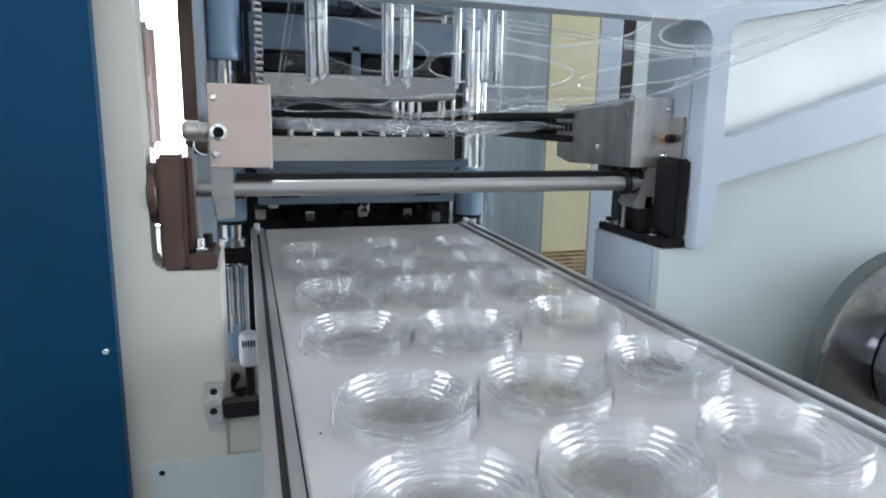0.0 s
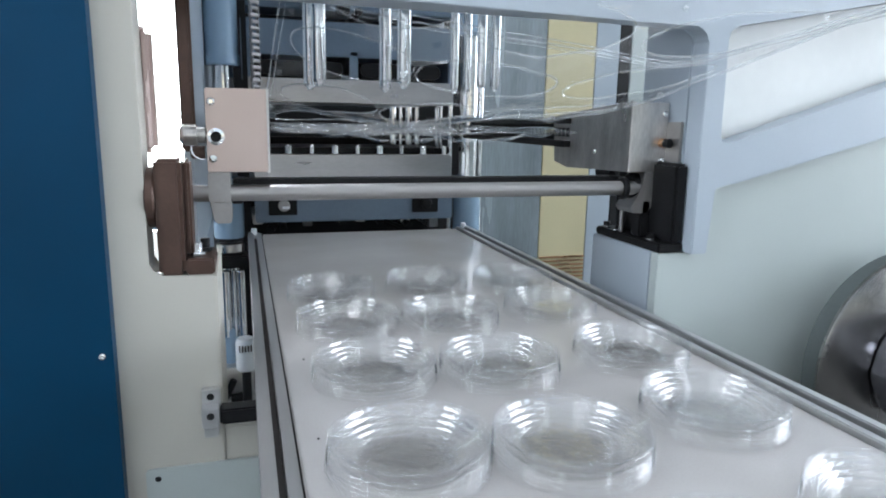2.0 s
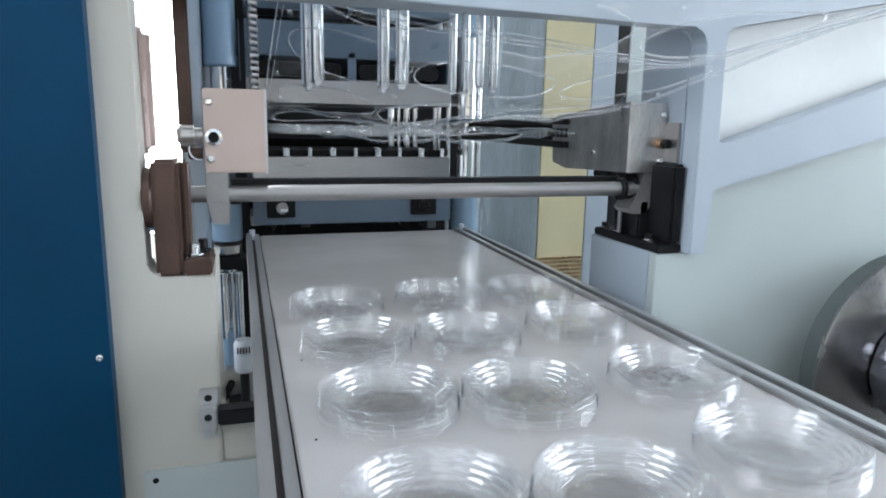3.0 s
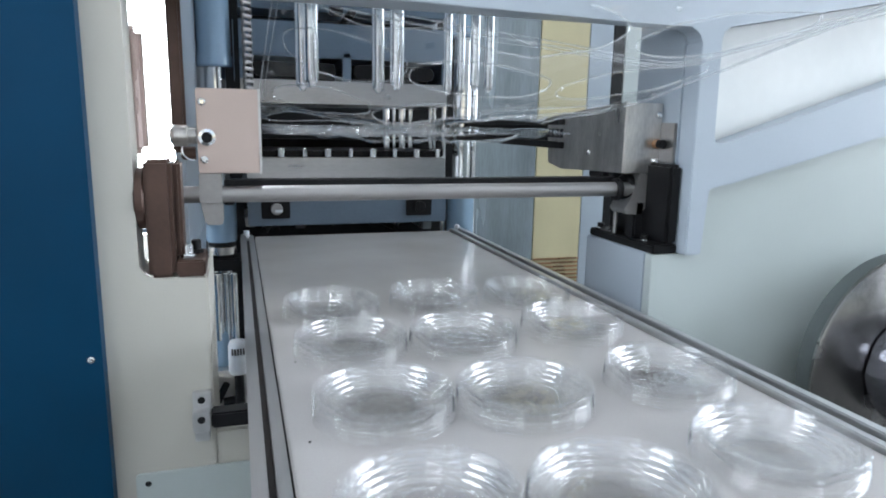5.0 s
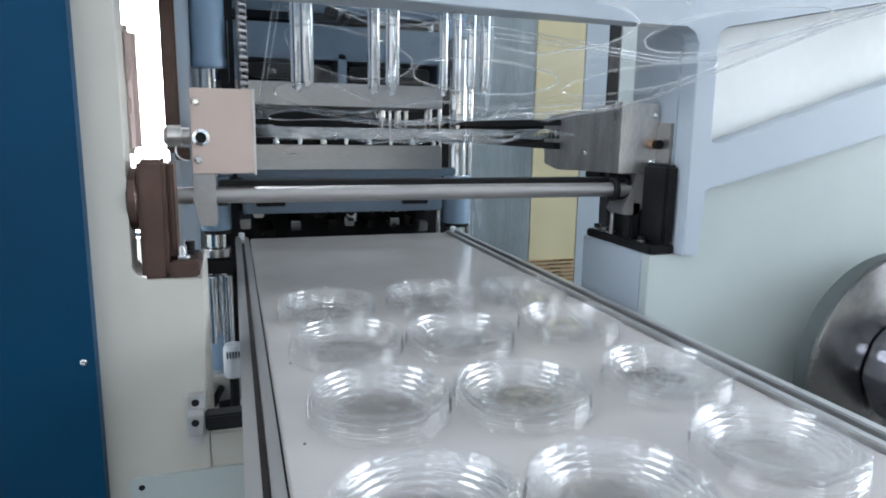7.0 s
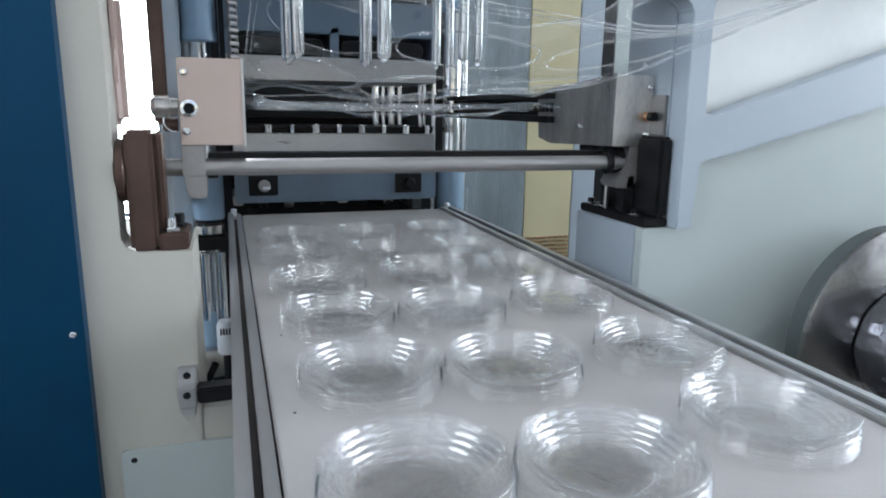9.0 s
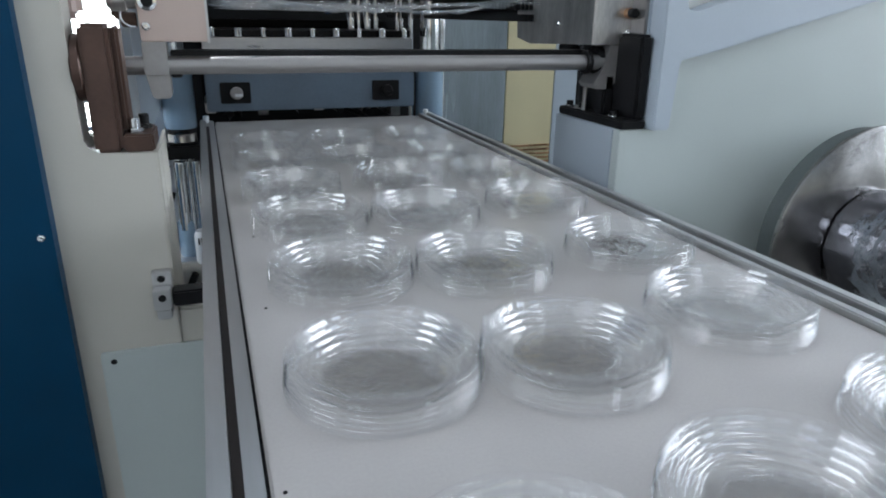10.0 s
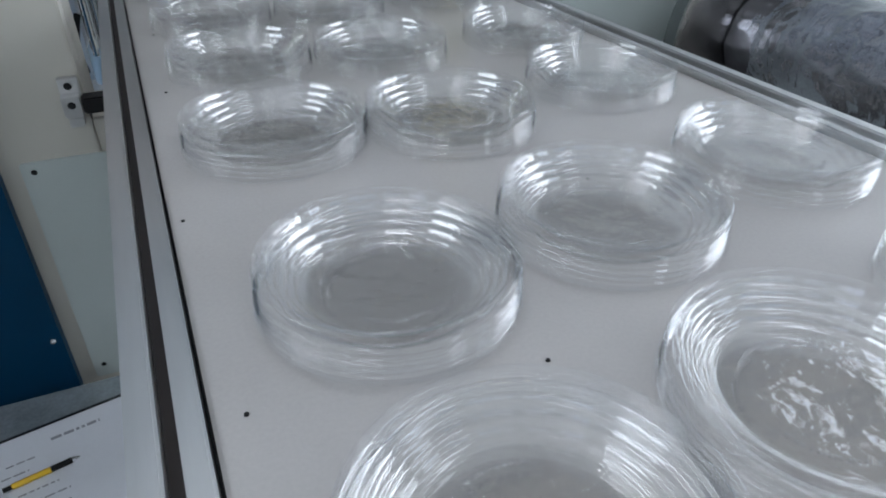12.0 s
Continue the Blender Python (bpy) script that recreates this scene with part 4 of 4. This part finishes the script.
def rising_web():
    """The skeleton that leaves the flat web, lifts and swings across to the winder: a ruled sheet between two curved edges."""
    w = empty("rising_film", label="clear scrap film skeleton swinging up across the mouth", category="plastic film")
    n_rows = 5
    rows = sorted([PITCH * k + d for k in range(3) for d in (0, ROWGAP)])[:n_rows]
    y0, y1 = rows[0] - 0.09, rows[-1] + 0.08
    x0, x1 = 0.0, 0.43

    def place(x, y):
        u, v = (x - x0) / (x1 - x0), (y - y0) / (y1 - y0)
        a, b, c = Vector((0.002, 1.12, 0.246)), Vector((0.004, 0.80, 0.262)), Vector((0.066, 0.86, 0.68))
        left = a * (1 - v) ** 2 + b * 2 * v * (1 - v) + c * v * v
        a, b, c = Vector((0.43, 0.82, 0.248)), Vector((0.44, 0.50, 0.275)), Vector((0.92, 0.44, 0.47))
        right = a * (1 - v) ** 2 + b * 2 * v * (1 - v) + c * v * v
        p = left.lerp(right, u)
        p.z -= 0.10 * math.sin(math.pi * u) * v * (1 - 0.35 * v)
        p.y -= 0.06 * math.sin(math.pi * u) * v
        p += Vector((0, 0.6, 1)) * (0.010 * noise.noise(p * 7) + 0.004 * noise.noise(p * 21))
        return p + Vector((0, 0, Z))

    s = sheet_with_holes("skeleton", rows, x0, x1, y0, y1, LID_R * 0.98, FILM, w)
    for v in s.data.vertices:
        lip = v.co.z
        v.co = place(v.co.x, v.co.y) + Vector((0, 0, lip))
    for y in rows:
        for x in XC:
            ring = [place(x + LID_R * math.cos(2 * math.pi * k / 28), y + LID_R * math.sin(2 * math.pi * k / 28)) for k in range(29)]
            curve_tube("hole_rim", ring, 0.0010 + 0.0006 * noise.noise(ring[0] * 9), TUBE, w, order=3)
    for x in (x0, x1):
        for off in (0, 0.006):
            xx = x + (off if x == x0 else -off)
            curve_tube("film_edge", [place(xx, y0 + (y1 - y0) * k / 14) for k in range(15)], 0.0013 - off * 0.08, TUBE, w, order=3)
    fold = [(0.045, 0.92, 0.440), (0.09, 0.90, 0.418), (0.24, 0.80, 0.378), (0.41, 0.70, 0.351), (0.462, 0.60, 0.322), (0.50, 0.565, 0.318), (0.57, 0.55, 0.345), (0.75, 0.49, 0.395), (0.95, 0.43, 0.46)]
    for d, r in ((0.0, 0.0016), (0.006, 0.0011), (-0.005, 0.0008)):
        curve_tube("film_fold", [(x, y - d, z + Z + d * (1 + 0.5 * math.sin(9 * x))) for x, y, z in fold], r, TUBE, w)
    rnd = random.Random(21)
    for k in range(16):
        p = place(rnd.choice((0.012, 0.142, 0.275, 0.415)) + rnd.uniform(-0.004, 0.004), rnd.choice(rows) + 0.07 + rnd.uniform(-0.01, 0.01))
        bm = bmesh.new()
        lathe(bm, [(0.004, 0), (0.0035, 0.003), (0, 0.004)], along(p, p + Vector((0, -0.7, 0.5))), 12)
        part("stud", bm, TUBE, w)
    return w


RISE = rising_web()


# ---- ejector ----
ROD_GAP = 0.139


def ejector():
    e = empty("ejector", label="overhead ejector plate with clear push rods", category="ejector")
    zt = Z + 0.295
    L = 0.284
    for cx in XC:
        for cy in (YROW, YROW + ROD_GAP):
            for dx in ((0.0,) if cx < 0.3 else (-0.016, 0.014)):
                bm = bmesh.new()
                x, y = cx + dx, cy + dx * 0.6
                r = 0.0105 if cx < 0.3 else 0.0075
                lathe(bm, [(0, 0), (r * 0.45, 0), (r * 0.5, 0.004), (r * 0.8, 0.006), (r, 0.011), (r, L), (0, L)], pose(x, y, zt), 24)
                part("push_rod", bm, PUSH, e)
                bm = bmesh.new()
                rod(bm, (x, y, zt + L + 0.0125), (x, y, zt + L + 0.024), 0.009, 6)
                part("nut", bm, RUBBER, e)
    bm = bmesh.new()
    for y in (YROW, YROW + ROD_GAP):
        box(bm, 0.045, 0.385, y - 0.02, y + 0.02, zt + L, zt + L + 0.012, 0.001)
    for x in (0.07, 0.206, 0.36):
        box(bm, x - 0.02, x + 0.02, YROW + 0.0205, YROW + ROD_GAP - 0.0205, zt + L, zt + L + 0.0118, 0.001)
    part("plate", bm, STEEL, e)
    bm = bmesh.new()
    rod(bm, (0.206, YROW + 0.06, zt + L + 0.012), (0.206, YROW + 0.06, zt + L + 0.6), 0.016)
    part("piston_rod", bm, CHROME, e)
    for x in (0.11, 0.31):
        bm = bmesh.new()
        rod(bm, (x, YROW + 0.06, zt + L + 0.012), (x, YROW + 0.06, zt + L + 0.6), 0.010)
        part("guide_rod", bm, CHROME, e)
        bm = bmesh.new()
        rod(bm, (x, YROW + 0.06, zt + L + 0.012), (x, YROW + 0.06, zt + L + 0.07), 0.019)
        part("guide_bush", bm, GREY_BLUE, e)
    rnd = random.Random(8)
    for k in range(46):
        x, y, z = rnd.uniform(0.05, 0.38), YROW + rnd.uniform(-0.02, 0.12), zt + L + 0.0125
        bm = bmesh.new()
        if k % 2:
            rod(bm, (x, y, z), (x, y, z + rnd.uniform(0.02, 0.07)), rnd.uniform(0.006, 0.013), 14)
        else:
            box(bm, x - 0.014, x + 0.014, y - 0.01, y + 0.01, z, z + rnd.uniform(0.015, 0.05), 0.002)
        part("fitting", bm, (BLACK, STEEL, RUBBER, BLACK, ALU)[k % 5], e)
    for k in range(9):
        x, y, z = rnd.uniform(0.07, 0.35), YROW + rnd.uniform(0, 0.1), zt + L + 0.03
        curve_tube("air_hose", [(x, y, z), (x + 0.02, y - 0.03, z + 0.06), (x - 0.03, y - 0.02, z + 0.10), (x - 0.05, y + 0.05, z + 0.16), (x - 0.04, y + 0.06, z + 0.4)], 0.004, RUBBER if k % 2 else TUBE, e)
    return e


EJECT = ejector()

# ---- lids ----
STEP_W, STEP_H, STEPS = 0.0041, 0.0036, 4


def lid_profile():
    """Ribbed skirt, rolled top edge and a stepped recess down to the sunken disc."""
    R = LID_R
    skirt = [(R + 0.0004, 0.0), (R + 0.0002, 0.0005)]
    for k in range(3):
        z = 0.0007 + 0.0033 * k
        skirt += [(R - 0.0022 - 0.0002 * k + 0.0019 * math.sin(math.pi * a / 7), z + 0.0033 * a / 7) for a in range(7)]
    skirt.append((R - 0.0024, 0.0106))
    rim = [skirt[-1], (R - 0.0016, 0.0114), (R - 0.0012, 0.0130), (R - 0.0010, 0.0150)]
    rim += [(R - 0.0034 + 0.0026 * math.cos(radians(a)), 0.0156 + 0.0024 * math.sin(radians(a))) for a in range(15, 181, 15)]
    recess = [rim[-1]]
    r, z = R - 0.0062, 0.0152
    for k in range(STEPS):
        # steep riser, rounded foot, narrow tread
        recess += [(r, z), (r - 0.0005, z - 0.0020), (r - 0.0012, z - 0.0030), (r - 0.0022, z - 0.0033), (r - 0.0034, z - 0.0033)]
        r, z = r - STEP_W, z - STEP_H
    recess += [(r, z - 0.0004), (r - 0.0010, 0.0007)]
    disc = [recess[-1], (r - 0.003, 0.0007), (r - 0.0048, 0.0010), (0.016, 0.0011), (0.0145, 0.0008), (0, 0.0008)]
    return skirt, rim, recess, disc


def lid():
    """One clear lid: skirt, rolled rim, stepped recess and raised marks on the disc."""
    e = empty("plastic_lid", label="clear plastic round lid with a ribbed skirt and stepped recess", category="plastic lid", group="lids from the forming press")
    for nm, run, mat in zip(("skirt", "rim", "recess", "disc"), lid_profile(), (LID_SKIRT, LID_RIM, LID_WALL, LID)):
        bm = bmesh.new()
        lathe(bm, run, None, 96)
        ob = part(nm, bm, mat, e, smooth=False)
        ob.data.shade_smooth()
        if nm == "skirt":
            ob.data.set_sharp_from_angle(angle=radians(50))
    bm = bmesh.new()
    rnd = random.Random(6)
    for r, a0, a1 in ((0.0310, 20, 150), (0.0280, 35, 125), (0.0310, 215, 285)):
        a = a0
        while a < a1:
            m = pose(0, 0, 0.0010, 0, 0, a) @ pose(r, 0, 0)
            lathe(bm, [(0.0009, 0), (0.0005, 0.0006), (0, 0.0007)], m @ Matrix.Diagonal((1.5, 0.6, 1, 1)), 8)
            a += rnd.uniform(2.2, 5.0)
    part("embossing", bm, EMBOSS, e)["kind"] = "stuff"
    return e


LID_ONE = lid()
NEST = 0.0064
EASE = ((1.15, 0.0), (1.3, 0.09), (1.5, 0.265), (1.75, 0.53), (2.0, 0.77), (2.2, 0.925), (2.35, 0.985), (2.5, 1.0))
DROP = ((0.0, 0.0), (0.25, 0.0), (0.32, -0.04), (0.4, -0.165), (0.5, -0.262), (0.57, -0.283), (0.8, -0.283), (0.88, -0.265), (1.0, -0.125), (1.1, -0.03), (1.2, 0.0))
# where the stacks come to rest, in metres along and across the belt: near the mouth first
STACKS = ((1, 1, ((0.079, 0.682), (0.222, 0.700), (0.357, 0.692))), (1, 0, ((0.081, 0.539), (0.206, 0.529), (0.350, 0.545))),
          (2, 1, ((0.083, 0.378), (0.207, 0.362), (0.360, 0.368))), (2, 0, ((0.076, 0.210), (0.198, 0.192), (0.347, 0.219))),
          (3, 1, ((0.087, 0.020), (0.217, 0.030), (0.360, 0.052))), (3, 0, ((0.080, -0.1245), (0.210, -0.115), (0.352, -0.105))))
LIDS = []
rnd = random.Random(3)
for layer in (0, 1):
    for k, j, places in STACKS:
        for x, y in places:
            off = 0.0009 if layer else 0.0
            LIDS.append(("belt", k, layer, Vector((x + rnd.uniform(-off, off), y + rnd.uniform(-off, off), Z + 0.0006 + layer * NEST)), rnd.uniform(0, 360)))
for i in range(3):
    for j in (0, 1):
        LIDS.append(("drop", 0, 0, Vector((XC[i] + rnd.uniform(-0.002, 0.002), YROW + j * ROWGAP + rnd.uniform(-0.003, 0.003), Z + 0.0006)), rnd.uniform(0, 360)))
        LIDS.append(("web", -1, 0, Vector((XC[i], YROW + PITCH + j * ROWGAP, ZW - LID_H)), rnd.uniform(0, 360)))
LID_OBS = []
for n, (kind, k, layer, end, tz) in enumerate(LIDS):
    m = pose(*end, 0, 0, tz)
    ob = LID_ONE if n == 0 else copy_thing(LID_ONE, m)
    ob.matrix_basis = m
    LID_OBS.append(ob)


# ---- motion of the machine ----
def motions():
    def shift(m, x=0, y=0, z=0):
        return Matrix.Translation((x, y, z)) @ m

    cycle = 7.0
    # lids
    for ob, (kind, k, layer, end, tz) in zip(LID_OBS, LIDS):
        m = pose(*end, 0, 0, tz)
        if kind == "belt":
            rows = []
            if k == 1 and layer == 1:
                hang = (ZW - LID_H) - end.z
                for t, d in DROP:
                    if t <= 0.57:
                        rows.append((t, shift(m, y=PITCH + (0.05 if t == 0 else 0), z=max(hang + d * (hang / 0.283), 0))))
            else:
                rows.append((0, shift(m, y=PITCH)))
            rows += [(t, shift(m, y=PITCH * (1 - e))) for t, e in EASE]
            rows.append((12, m))
            walk(ob, rows)
        elif kind == "drop":
            hang = (ZW - LID_H) - end.z
            rows = [(0, shift(m, y=PITCH, z=hang)), (6.4, shift(m, y=PITCH, z=hang)), (6.8, shift(m, y=PITCH * 0.5, z=hang)), (7.15, shift(m, z=hang))]
            rows += [(t + cycle, shift(m, z=max(hang + d * (hang / 0.283), 0))) for t, d in DROP if 0.2 < t <= 0.57]
            rows.append((12, m))
            walk(ob, rows)
        else:
            walk(ob, [(0, shift(m, y=PITCH)), (6.4, shift(m, y=PITCH)), (6.8, shift(m, y=PITCH * 0.5)), (7.15, m), (12, m)])
    # ejector
    base = Matrix()
    rows = [(t, shift(base, z=d)) for t, d in DROP]
    rows += [(t + cycle, shift(base, z=d)) for t, d in DROP if t >= 0.25]
    walk(EJECT, rows + [(12, base)])
    # film
    flat = pose(0, 0, ZW)
    walk(WEB, [(0, shift(flat, y=0.05)), (0.2, flat), (6.4, flat), (6.6, shift(flat, y=-0.03)), (6.85, shift(flat, y=-0.045)), (7.15, flat), (12, flat)])
    walk(RISE, [(0, pose(0.012, -0.012, 0.006)), (0.2, base), (6.4, base), (6.55, pose(0.014, -0.014, -0.006)), (6.85, pose(0.02, -0.02, 0.008)), (7.15, base), (12, base)])
    # lower platen
    up = 0.078
    rows = [(0, 0.032), (0.1, 0.055), (0.25, 0.076), (0.35, up), (1.3, up), (1.45, 0.068), (1.6, 0.045), (1.8, 0.018), (2.0, 0.003), (2.15, 0)]
    rows += [(6.6, 0), (6.8, 0.012), (7.0, 0.032), (7.1, 0.055), (7.25, 0.076), (7.35, up), (8.3, up), (8.45, 0.068), (8.6, 0.045), (8.8, 0.018), (9.0, 0.003), (9.15, 0), (12, 0)]
    walk(PLATEN, [(t, shift(base, z=d)) for t, d in rows])


motions()
